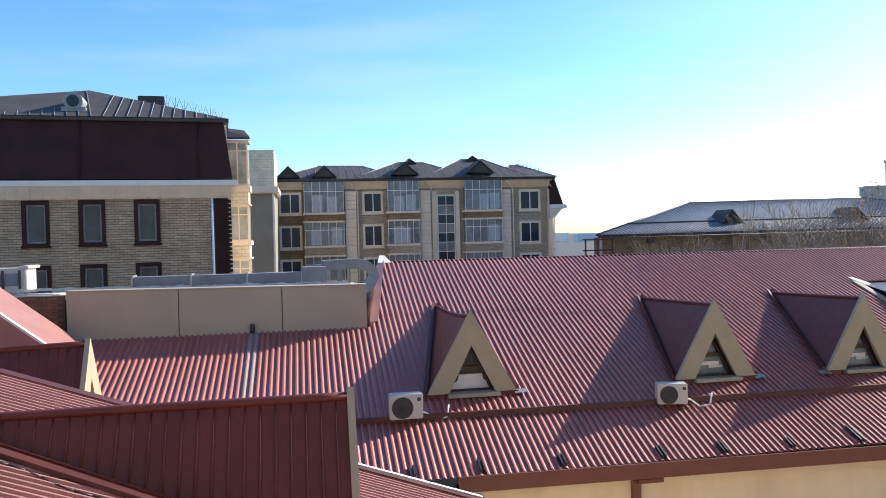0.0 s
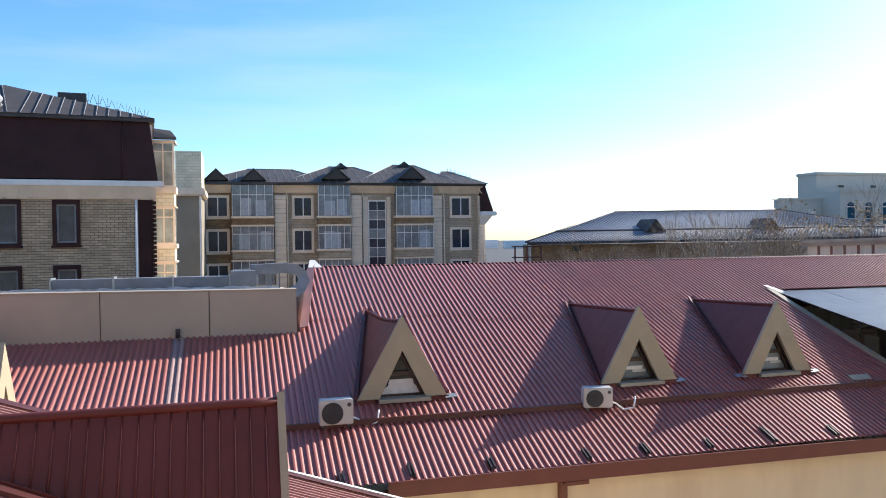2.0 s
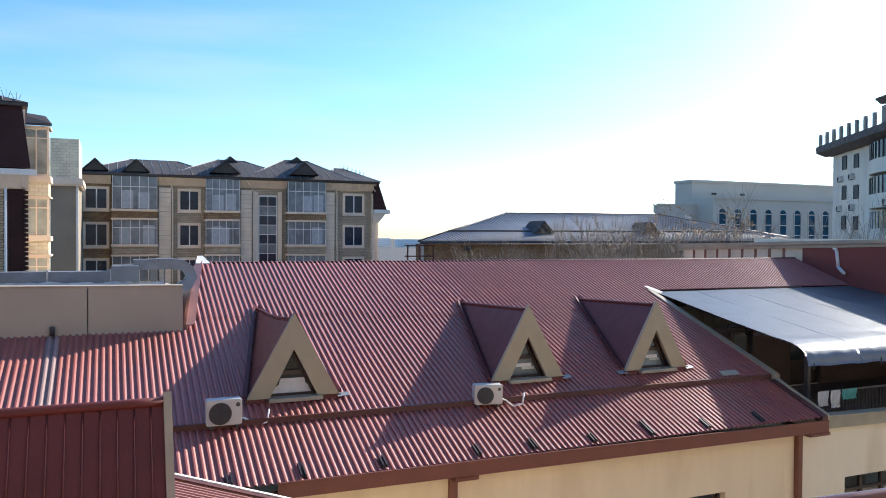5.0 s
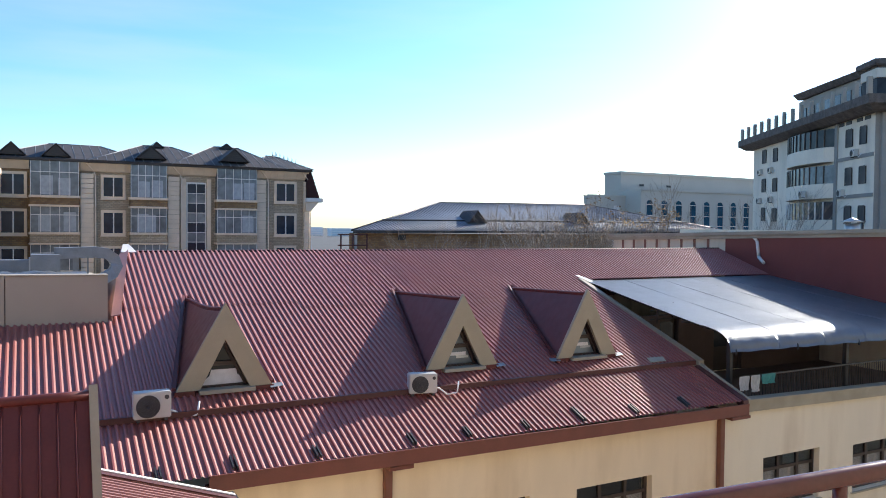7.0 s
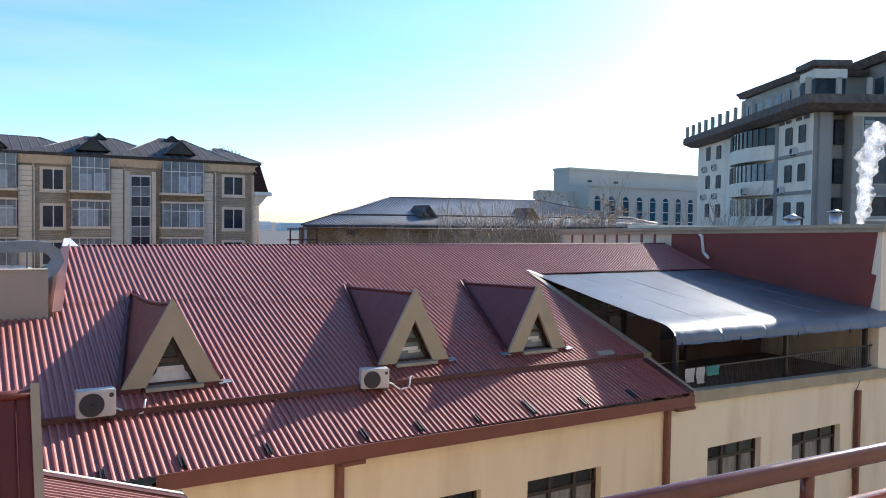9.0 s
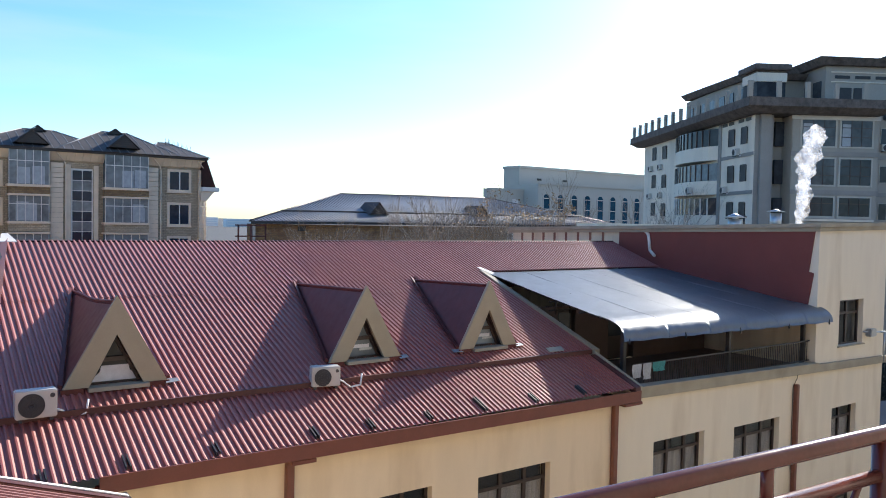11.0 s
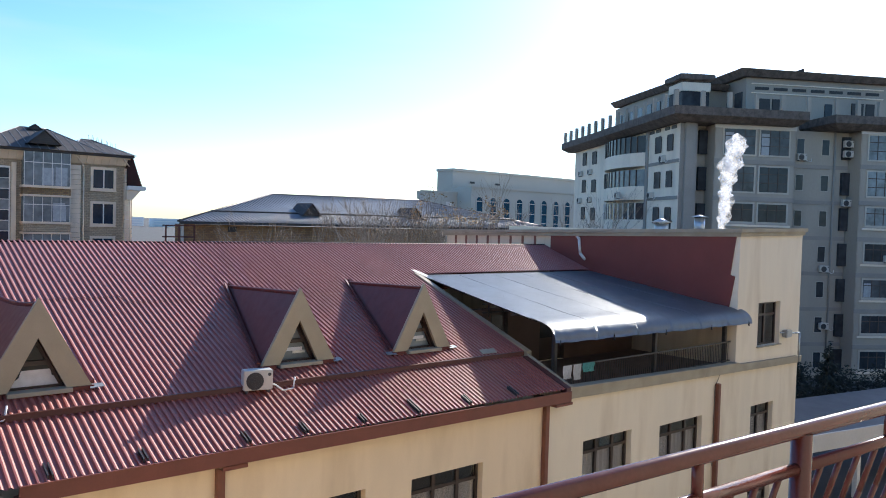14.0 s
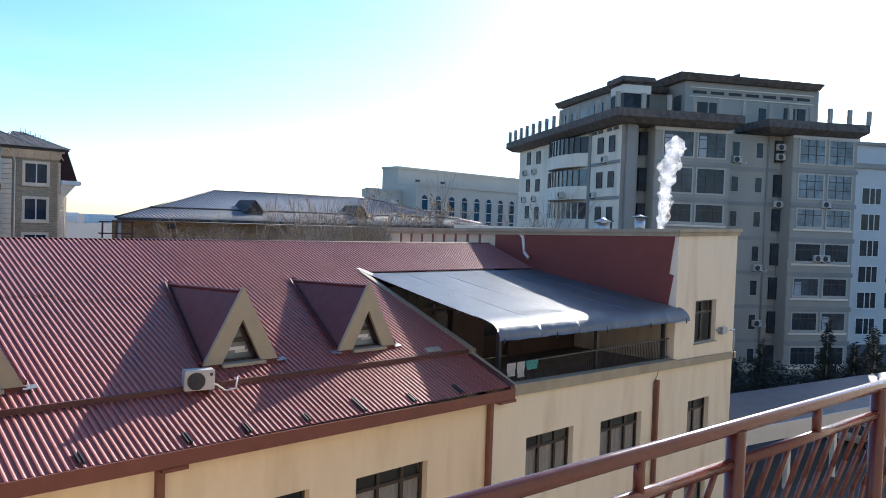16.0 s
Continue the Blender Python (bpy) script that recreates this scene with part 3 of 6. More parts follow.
def dormer(m, parent, seams=0, pane=None, things="pale", slope=UPPER, L=4.6, sag=0.0, skew=0.0, loose=(1,)):
    """A steep triangular dormer, front towards -y, its ridge running back into the roof: cheeks, facing, recessed window, sill."""
    w, deep = 1.06, 0.24

    def P(x, y, z):
        return m @ Vector((x, y, z))

    def rz(y):
        return slope * y - 0.06

    top_z, n = DH - 0.10, 14
    back = Vector((skew, L, rz(L)))

    def ridge(t):
        return Vector((skew * t, L * t, top_z + (back.z - top_z) * t - sag * math.sin(math.pi * min(1.0, t * 1.15)) ** 1.0))

    bm = bmesh.new()
    for k in (-1, 1):
        foot, inner, last = Vector((k * w, 0, -0.02)), Vector((-k * 0.04, 0, -0.02)), None
        for i in range(n + 1):
            hi, lo = ridge(i / n), foot.lerp(back + Vector((k * 0.03, 0, -0.03)), i / n)
            now = [bm.verts.new(P(*q)) for q in (hi, lo, lo + inner, hi + inner)]
            if last:
                for j in range(4):
                    bm.faces.new((last[j], last[(j + 1) % 4], now[(j + 1) % 4], now[j]))
            else:
                bm.faces.new(now)
            last = now
        bm.faces.new(last[::-1])
    bmesh.ops.recalc_face_normals(bm, faces=bm.faces[:])
    dm = part("dormer", bm, DORMER_RED, parent, "steep triangular dormer with red sheet sides darkened for shade")
    ih, iw = 1.10, 0.56
    turn = m.to_3x3()
    for k in (-1, 1):
        bm = bmesh.new()
        prism(bm, [P(0, -0.06, DH + 0.04), P(k * (w + 0.01), -0.06, 0), P(k * iw, -0.06, 0), P(0, -0.06, ih)], turn @ Vector((0, 0.10, 0)))
        part("front_board", bm, TRIM, dm, "beige sheet facing of the dormer")
        bm = bmesh.new()
        prism(bm, [P(0, 0.041, ih + 0.02), P(k * (iw + 0.015), 0.041, 0.0), P(k * (iw + 0.04), 0.041, 0.0), P(0, 0.041, ih + 0.07)], turn @ Vector((0, deep, 0)))
        part("reveal", bm, BROWN, dm, "dark brown window reveal")
    bm = bmesh.new()
    for k in (-1, 1):
        prism(bm, [P(0, deep - 0.06, ih - 0.01), P(k * iw, deep - 0.06, 0.0), P(k * (iw - 0.07), deep - 0.06, 0.0), P(0, deep - 0.06, ih - 0.14)], turn @ Vector((0, 0.05, 0)))
    for x0, x1, z0, z1 in ((-iw, iw, 0.0, 0.05), (-iw * 0.55, iw * 0.55, ih * 0.44, ih * 0.44 + 0.1)):
        hexa(bm, [P(*p) for p in ((x0, deep - 0.065, z0), (x1, deep - 0.065, z0), (x1, deep, z0), (x0, deep, z0), (x0, deep - 0.065, z1), (x1, deep - 0.065, z1), (x1, deep, z1), (x0, deep, z1))])
    part("window_frame", bm, BROWN, dm)
    bm = bmesh.new()
    prism(bm, [P(-iw, deep, 0), P(iw, deep, 0), P(0, deep, ih)], turn @ Vector((0, 0.012, 0)))
    part("pane", bm, pane or GLASS, dm)

    def slab(name, x0, x1, y0, y1, z0, z1, mat, label=""):
        b = bmesh.new()
        hexa(b, [P(*p) for p in ((x0, y0, z0), (x1, y0, z0), (x1, y1, z0), (x0, y1, z0), (x0, y0, z1), (x1, y0, z1), (x1, y1, z1), (x0, y1, z1))])
        part(name, b, mat, dm, label)

    if things == "pale":
        b = bmesh.new()
        prism(b, [P(x, deep - 0.025, z) for x, z in ((-0.46, 0.05), (0.46, 0.05), (0.43, 0.2), (0.33, 0.25), (0.3, 0.39), (-0.26, 0.39), (-0.3, 0.25), (-0.42, 0.15))], turn @ Vector((0, 0.01, 0)))
        part("blind", b, CLOTH_WHITE, dm, "white cloth behind the dormer pane")
    else:
        slab("blind", -0.30, 0.24, deep - 0.02, deep - 0.01, 0.27, 0.36, CLOTH_WHITE, "white edge behind the dormer pane")
        slab("blind", -0.05, 0.32, deep - 0.03, deep - 0.021, 0.20, 0.27, GALV, "grey things behind the dormer pane")
    slab("sill", -iw - 0.02, iw + 0.1, -0.16, deep - 0.07, -0.09, -0.002, LEDGE)
    for k in (-1, 1):
        slab("foot", min(k * (w + 0.05), k * (iw + 0.11)), max(k * (w + 0.05), k * (iw + 0.11)), -0.08, 0.06, -0.15, -0.004, DORMER_RED)
        if k in loose:
            bm = bmesh.new()
            prism(bm, [P(k * (w - 0.05), -0.16, -0.06), P(k * (w + 0.27), -0.10, -0.05), P(k * (w + 0.25), 0.02, 0.0), P(k * (w - 0.02), 0.02, 0.0)], (0, 0, 0.012))
            part("flashing", bm, GALV_DULL, dm, "loose galvanised flashing at the dormer foot")
    cap = 0.062 if seams else 0.04
    bm = bmesh.new()
    sweep(bm, [P(*(ridge(i / n) + Vector((0, 0, 0.012)))) for i in range(n + 1)], cap, 10)
    part("ridge_cap", bm, DORMER_RED, dm)
    for k in (-1, 1):
        bm = bmesh.new()
        a, b = Vector((k * w, 0.02, 0.0)), Vector((skew + k * 0.03, L + 0.04, rz(L) + 0.04))
        prism(bm, [P(*q) for q in (a, b, b + Vector((k * 0.06, 0.03, 0.03)), a + Vector((k * 0.09, 0.02, 0.03)))], (0, 0, 0.07))
        part("valley_strip", bm, DORMER_RED, dm)
    if seams:
        F = Vector((-w, 0, 0.0))
        for i in range(1, seams):
            t = i / seams
            bm = bmesh.new()
            top, low = ridge(t), F.lerp(back, t)
            tube(bm, P(*(top + Vector((-0.012, 0, -0.03)))), P(*(low + Vector((-0.006, 0, 0.02)))), 0.016, sides=6)
            part("sheet_rib", bm, DORMER_RED, dm)
    return dm


for s, sag, skew, loose in ((3.78, 0.08, -0.04, (1,)), (9.97, 0.0, 0.16, (1,)), (14.13, 0.0, 0.4, (-1, 1))):
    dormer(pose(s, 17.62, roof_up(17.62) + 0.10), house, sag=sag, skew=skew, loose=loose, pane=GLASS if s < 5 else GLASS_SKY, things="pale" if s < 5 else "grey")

# snow guards on the lower roof
for s, ln in ((1.95, 0.3), (3.38, 0.36), (5.1, 0.34), (7.3, 0.34), (8.72, 0.32), (10.33, 0.28), (12.03, 0.52), (13.78, 0.34), (15.6, 0.38)):
    bm = bmesh.new()
    d = 15.1
    for dx in (0, 0.08):
        hexa(bm, [(s + dx, d, roof_z(d) + 0.02), (s + dx + 0.03, d, roof_z(d) + 0.02), (s + dx + 0.03, d + ln, roof_z(d + ln) + 0.02), (s + dx, d + ln, roof_z(d + ln) + 0.02),
                  (s + dx, d, roof_z(d) + 0.1), (s + dx + 0.03, d, roof_z(d) + 0.1), (s + dx + 0.03, d + ln, roof_z(d + ln) + 0.1), (s + dx, d + ln, roof_z(d + ln) + 0.1)])
    part("snow_guard", bm, BLACK, house, "small dark steel snow guard")

# canopy over the terrace
canopy = empty("terrace_canopy", "curved grey metal canopy over the roof terrace", "canopy", pose(0, 0, 0))


def canopy_point(u, v):
    """u from left 0 to right 1, v from the roof 0 to the lip 1."""
    k = 0.82
    z = -1.97 - 0.93 * min(v, k) / k
    if v > k:
        q = (v - k) / (1 - k)
        z -= 0.16 * q + 0.5 * q ** 2.2
        v = k + (1 - k) * (1 - (1 - q) ** 2.1)
    left = (18.2 + (17.68 - 18.2) * v, 22.75 + (15.5 - 22.75) * v)
    right = (28.33 + (28.75 - 28.33) * max(0, v * 1.6 - 0.6), 22.75 + (14.95 - 22.75) * v)
    x, y = left[0] + (right[0] - left[0]) * u, left[1] + (right[1] - left[1]) * u
    return Vector((x, y, Z(z)))


edges = [0.0, 0.18, 0.36, 0.53, 0.69, 0.85, 1.0]
vs = [i / 14 * 0.8 for i in range(14)] + [0.8 + 0.2 * i / 10 for i in range(11)]
for i, (a, b) in enumerate(zip(edges, edges[1:])):
    bm = bmesh.new()
    n = 26
    grid = []
    for v in vs:
        row = []
        for j in range(n + 1):
            u = a + (b - a) * j / n
            p = canopy_point(u, v)
            p.z += (0.012 * math.sin(u * 61) if v > 0.93 else 0.0) + 0.004 * math.sin(u * 23 + v * 9)
            p.y += 0.008 * math.sin(u * 150 + 2 * math.sin(u * 31)) * max(0.0, v - 0.84) / 0.16
            row.append(bm.verts.new(p))
        grid.append(row)
    for r0, r1 in zip(grid, grid[1:]):
        for j in range(n):
            f = bm.faces.new((r0[j], r0[j + 1], r1[j + 1], r1[j]))
            f.smooth = True
    bmesh.ops.solidify(bm, geom=bm.faces[:], thickness=0.012)
    part("canopy_sheet", bm, CANOPY, canopy)
for u in edges[1:-1]:
    bm = bmesh.new()
    path_tube(bm, [canopy_point(u, v) for v in vs], 0.005, 6)
    part("sheet_seam", bm, CANOPY, canopy)
bm = bmesh.new()
for u in (0.02, 0.25, 0.5, 0.75, 0.98):
    path_tube(bm, [canopy_point(u, v) - Vector((0, 0, 0.09)) for v in vs], 0.03, 6)
path_tube(bm, [canopy_point(u / 10, 0.72) - Vector((0, 0, 0.12)) for u in range(11)], 0.04, 6)
part("frame", bm, BLACK, canopy)
bm = bmesh.new()
for x, z0, z1 in ((18.5, -3.2, -2.55), (19.2, -3.2, -2.5)):
    tube(bm, (x, 19.3, Z(z0)), (x, 19.3, Z(z1)), 0.035, sides=6)
for z in (-2.75, -3.05):
    tube(bm, (18.2, 19.3, Z(z)), (19.5, 19.3, Z(z)), 0.03, sides=6)
part("bracket", bm, BLACK, canopy, "black steel bracket under the canopy")
for u in (0.085, 0.51, 0.97):
    p = canopy_point(u, 0.9) - Vector((0, 0, 0.12))
    x, y = (18.45, 16.2) if u < 0.1 else (p.x, 15.75)
    if u > 0.9:
        x = 28.1
    part("post", boxed((x - 0.07, x + 0.07, y - 0.07, y + 0.07, Z(-5.2), p.z - 0.06), bevel=0.01), BLACK, canopy)
# pale turned-up corner at the top
bm = bmesh.new()
prism(bm, [(17.8, 22.85, Z(-1.78)), (18.25, 22.45, Z(-2.04)), (18.4, 22.55, Z(-1.98)), (18.05, 22.9, Z(-1.80))], (0, 0, 0.02))
part("corner_flashing", bm, WHITE_TRIM, canopy, "white turned-up flashing corner")
bm = bmesh.new()
prism(bm, [(16.1, 17.05, roof_up(17.05) + 0.05), (16.72, 17.05, roof_up(17.05) + 0.05), (16.78, 17.28, roof_up(17.28) + 0.05), (16.16, 17.28, roof_up(17.28) + 0.05)], (0, 0, 0.02))
part("roof_patch", bm, LEDGE, house, "pale sheet lying on the roof step")

# terrace railing and washing
tr_ = empty("terrace_railing", "black wrought iron railing along the terrace edge", "railing", pose(0, 0, 0))
bm = boxed((18.3, 28.35, 15.6, 15.64, Z(-4.36), Z(-4.31)))
part("top_rail", bm, BLACK, tr_)
part("bottom_rail", boxed((18.3, 28.35, 15.6, 15.64, Z(-5.1), Z(-5.06))), BLACK, tr_)
bm = boxed((-0.008, 0.008, -0.008, 0.008, 0, 0.72))
me = mesh_of("baluster", bm, BLACK)
for i in range(84):
    shared("baluster", me, tr_, pose(18.4 + i * 0.118, 15.62, Z(-5.07)))


def cloth(x, w, h, mat, label):
    bm = bmesh.new()
    n = 10
    g = [[bm.verts.new((x + w * i / n, 15.52 + 0.03 * math.sin(i * 1.7 + j) * j / 4, Z(-4.30) - h * j / 5)) for i in range(n + 1)] for j in range(6)]
    for r0, r1 in zip(g, g[1:]):
        for i in range(n):
            bm.faces.new((r0[i], r0[i + 1], r1[i + 1], r1[i]))
    bmesh.ops.solidify(bm, geom=bm.faces[:], thickness=0.006)
    tagged(part("washing", bm, mat), label, "laundry")


cloth(18.1, 0.42, 0.42, CLOTH_WHITE, "white cloth hung over the terrace railing to dry")
cloth(18.6, 0.38, 0.5, CLOTH_WHITE, "white cloth hung over the terrace railing to dry")
cloth(19.05, 0.6, 0.3, CLOTH_TEAL, "teal cloth hung over the terrace railing to dry")


# ---- air conditioners on the roof ----
def ac_unit(m, size=(0.8, 0.3, 0.55), label="white outdoor air conditioner unit on the red roof", group="outdoor units"):
    w, d, h = size
    ob = empty("ac_unit", label, "air conditioner", m, group)
    part("casing", boxed((-w / 2, w / 2, 0, d, 0.04, 0.04 + h), bevel=0.02), WHITE_AC, ob)
    bm = bmesh.new()
    c, r = Vector((-w * 0.12, -0.012, 0.04 + h * 0.47)), h * 0.42
    k = 40
    for q, t in ((r, 0.012), (r * 0.8, 0.008), (r * 0.6, 0.008), (r * 0.4, 0.008), (r * 0.2, 0.02)):
        path_tube(bm, [c + Vector((math.cos(6.2832 * i / k) * q, 0, math.sin(6.2832 * i / k) * q)) for i in range(k + 1)], t * 0.7, 4)
    for i in range(8):
        a = 6.2832 * i / 8
        tube(bm, c, c + Vector((math.cos(a) * r, 0, math.sin(a) * r)), 0.006, sides=4)
    part("fan_grille", bm, GREY_DARK, ob, "dark fan grille")
    bm = bmesh.new()
    tube(bm, c + Vector((0, 0.006, 0)), c + Vector((0, 0.009, 0)), r, sides=28)
    part("fan_opening", bm, GREY_DARK, ob)
    bm = bmesh.new()
    tube(bm, (w * 0.38, -0.006, h * 0.86), (w * 0.38, 0.002, h * 0.86), h * 0.085, sides=18)
    part("badge", bm, GREY_DARK, ob)
    for x in (-w * 0.37, w * 0.37):
        part("foot", boxed((x - 0.03, x + 0.03, 0.03, d - 0.03, -0.03, 0.045)), GREY_DARK, ob)
    bm = bmesh.new()
    path_tube(bm, [(w / 2, d * 0.6, 0.15), (w / 2 + 0.12, d * 0.6, 0.1), (w / 2 + 0.3, d * 0.6, -0.05), (w / 2 + 0.55, d * 0.5, 0.0), (w / 2 + 0.62, d * 0.9, 0.25)], 0.022, 8)
    part("hose", bm, CLOTH_WHITE, ob, "white insulated pipe")
    return ob


ac_unit(pose(2.12, 16.78, roof_z(16.78) + 0.13), (0.74, 0.3, 0.55))
ac_unit(pose(8.38, 16.72, roof_z(16.72) + 0.10, 0, 0, -14), (0.7, 0.32, 0.48))

# ---- beige parapet box with roof plant behind ----
box_ = empty("parapet_wall", "beige panel parapet on a flat roof part", "parapet", pose(0, 0, 0))
for a, b in ((-6.06, -3.31), (-3.29, -0.64), (-0.62, 1.64)):
    bm = bmesh.new()
    za, zb = -1.25 - 0.012 * (a + 6), -1.25 - 0.012 * (b + 6)
    hexa(bm, [(a, 21.18, Z(za - 1.3)), (b, 21.18, Z(zb - 1.3)), (b, 21.26, Z(zb - 1.3)), (a, 21.26, Z(za - 1.3)), (a, 21.18, Z(za)), (b, 21.18, Z(zb)), (b, 21.26, Z(zb)), (a, 21.26, Z(za))])
    bmesh.ops.bevel(bm, geom=bm.edges[:], offset=0.008, segments=2, affect="EDGES")
    part("panel", bm, PANEL, box_)
    bm = bmesh.new()
    hexa(bm, [(a - 0.012, 21.15, Z(za + 0.002)), (b + 0.008, 21.15, Z(zb + 0.002)), (b + 0.008, 21.6, Z(zb + 0.002)), (a - 0.012, 21.6, Z(za + 0.002)), (a - 0.012, 21.15, Z(za + 0.026)), (b + 0.008, 21.15, Z(zb + 0.026)), (b + 0.008, 21.6, Z(zb + 0.026)), (a - 0.012, 21.6, Z(za + 0.026))])
    part("capping", bm, PANEL, box_)
part("backing", boxed((-6.04, 1.62, 21.27, 21.59, Z(-4.0), Z(-1.4))), MORTAR, box_)
part("flat_roof", boxed((-12, 1.66, 21.6, 27, Z(-4.0), Z(-1.6))), CREAM_PALE, box_)
bm = bmesh.new()
tube(bm, (-1.42, 21.1, Z(-2.5)), (-1.42, 21.1, Z(-2.28)), 0.06, sides=12)
tube(bm, (-1.42, 21.18, Z(-2.34)), (-1.42, 20.98, Z(-2.3)), 0.05, sides=12)
tagged(part("security_camera", bm, BLACK), "small black camera fixed on the beige panel", "camera")

# crumpled silver foil on the flat roof behind the parapet
bm = bmesh.new()
rows = []
for j in range(5):
    row = []
    for i in range(121):
        x = -7.4 + 8.6 * i / 120
        q = Vector((x * 2.3, j * 0.9, 0))
        row.append(bm.verts.new((x, 21.66 + 0.2 * j, Z(-1.27 - 0.011 * (x + 6) + 0.05 * math.sin(j * 0.8) + 0.06 * noise.noise(q) + 0.03 * noise.noise(q * 3.1)))))
    rows.append(row)
for r0, r1 in zip(rows, rows[1:]):
    for i in range(120):
        bm.faces.new((r0[i], r0[i + 1], r1[i + 1], r1[i]))
bmesh.ops.solidify(bm, geom=bm.faces[:], thickness=0.01)
bmesh.ops.translate(bm, verts=bm.verts[:], vec=(0, 0, 0.02))
part("foil_sheet", bm, GALV, box_, "crumpled silver foil sheet on the flat roof")

# duct work and plant on the flat roof
duct = empty("roof_duct", "grey galvanised ventilation duct on the flat roof", "duct", pose(0, 0, 0))
for a, b in ((-4.75, -3.2), (-3.18, -1.65), (-1.63, -0.1)):
    part("duct_section", boxed((a, b, 22.8, 23.3, Z(-1.5), Z(-1.0)), bevel=0.012), GALV_DULL, duct)
for x in (-4.77, -3.19, -1.64, -0.09):
    part("flange", boxed((x - 0.025, x + 0.025, 22.76, 23.34, Z(-1.54), Z(-0.95)), bevel=0.006), GALV, duct)
part("plenum", boxed((-0.08, 0.62, 22.7, 23.4, Z(-1.55), Z(-0.86)), bevel=0.015), GALV_DULL, duct)
bm = bmesh.new()
pts = [(0.5, 23.4, Z(-0.85)), (1.5, 23.4, Z(-0.82)), (1.8, 23.4, Z(-0.86)), (1.98, 23.4, Z(-1.0)), (2.05, 23.35, Z(-1.2)), (1.95, 23.3, Z(-1.4)), (1.7, 23.2, Z(-1.55))]
half = 0.15
ring = None
for i, p in enumerate(pts):
    p = Vector(p)
    d = (Vector(pts[min(i + 1, len(pts) - 1)]) - Vector(pts[max(i - 1, 0)])).normalized()
    side = Vector((-d.z, 0, d.x)).normalized()
    now = [bm.verts.new(p + side * a_ * half + Vector((0, b_ * 0.22, 0))) for a_, b_ in ((-1, -1), (1, -1), (1, 1), (-1, 1))]
    if ring:
        for k in range(4):
            bm.faces.new((ring[k], ring[(k + 1) % 4], now[(k + 1) % 4], now[k]))
    ring = now
bm.faces.new(ring)
bmesh.ops.recalc_face_normals(bm, faces=bm.faces[:])
part("elbow", bm, GALV_DULL, duct)
part("strut", boxed((0.95, 1.1, 23.3, 23.4, Z(-1.6), Z(-0.95))), GALV_DULL, duct)
part("strut", boxed((1.3, 1.34, 23.3, 23.4, Z(-1.6), Z(-0.95))), GALV_DULL, duct)
ridge_tip = bmesh.new()
prism(ridge_tip, [(2.35, D_RIDGE - 0.5, roof_up(D_RIDGE - 0.5) + 0.2), (2.8, D_RIDGE - 0.45, roof_up(D_RIDGE - 0.4) + 0.16), (2.62, D_RIDGE, roof_up(D_RIDGE) + 0.24), (2.45, D_RIDGE, roof_up(D_RIDGE) + 0.24)], (0, 0, 0.02))
part("ridge_flashing", ridge_tip, WHITE_TRIM, house, "white flashing patch at the ridge end")
unit = empty("ventilation_unit", "white rooftop ventilation unit with glazed front", "ventilation", pose(0, 0, 0))
part("casing", boxed((-8.9, -7.45, 22.6, 23.4, Z(-1.3), Z(-0.64)), bevel=0.02), WHITE_AC, unit)
for i in range(3):
    part("vent_panel", boxed((-8.85 + i * 0.42, -8.5 + i * 0.42, 22.58, 22.6, Z(-1.12), Z(-0.78))), GLASS_SKY, unit)
for i in range(4):
    part("frame_bar", boxed((-8.9 + i * 0.42, -8.85 + i * 0.42, 22.55, 22.6, Z(-1.2), Z(-0.7))), GREY_DARK, unit)
part("hood", boxed((-7.62, -7.36, 22.5, 23.45, Z(-0.66), Z(-0.58)), bevel=0.01), WHITE_AC, unit)
bm = bmesh.new()
for i in range(4):
    tube(bm, (-8.8, 22.5 - 0.1 * i, Z(-1.36 - 0.05 * i)), (-6.6, 22.55 - 0.1 * i, Z(-1.38 - 0.05 * i)), 0.035, sides=8)
part("pipe_run", bm, GALV, unit)
low = empty("brick_upstand", "old red brick upstand beside the flat roof", "wall", pose(0, 0, 0))
part("core", boxed((-9.5, -6.16, 21.42, 21.75, Z(-3.2), Z(-1.36))), MORTAR, low)
bm = boxed((0, 0.24, 0, 0.03, 0, 0.065))
brick_small = mesh_of("brick", bm, BRICK_RED)
for row in range(16):
    for i in range(11):
        x = -9.0 + i * 0.255 + (row % 2) * 0.127
        if x < -6.42:
            shared("brick", brick_small, low, pose(x, 21.395, Z(-2.62) + row * 0.077))

# ---- near wing with its own dormers ----
W_EAVE, W_PITCH = 3.05, 0.352


def wing_z(s, eave=W_EAVE):
    return Z(-5 + PITCH * (eave - s)) if eave != W_EAVE else Z(-4.93 + W_PITCH * (eave - s))


wing = empty("near_wing", "near wing with ribbed red metal roof and dormers", "building", pose(0, 0, 0))
WUP = Vector((-1, 0, W_PITCH))
bm = ribbed(bmesh.new(), (W_EAVE, 2.0, wing_z(W_EAVE)), (0, 1, 0), WUP, 11.7, 10.1 * K)
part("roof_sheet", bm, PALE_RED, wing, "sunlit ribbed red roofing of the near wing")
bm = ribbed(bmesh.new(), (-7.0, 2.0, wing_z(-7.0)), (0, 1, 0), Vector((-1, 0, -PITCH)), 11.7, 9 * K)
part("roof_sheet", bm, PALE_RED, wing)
bm = bmesh.new()
for a, b, up, hh in ((W_EAVE + 0.05, -7.0, 0.06, 0.2),):
    prism(bm, [(a, 13.7, wing_z(a) + up), (b, 13.7, wing_z(b) + up), (b, 13.7, wing_z(b) - hh), (a, 13.7, wing_z(a) - hh)], (0, 0.06, 0))
part("verge_board", bm, RED_TRIM, wing)
bm = bmesh.new()
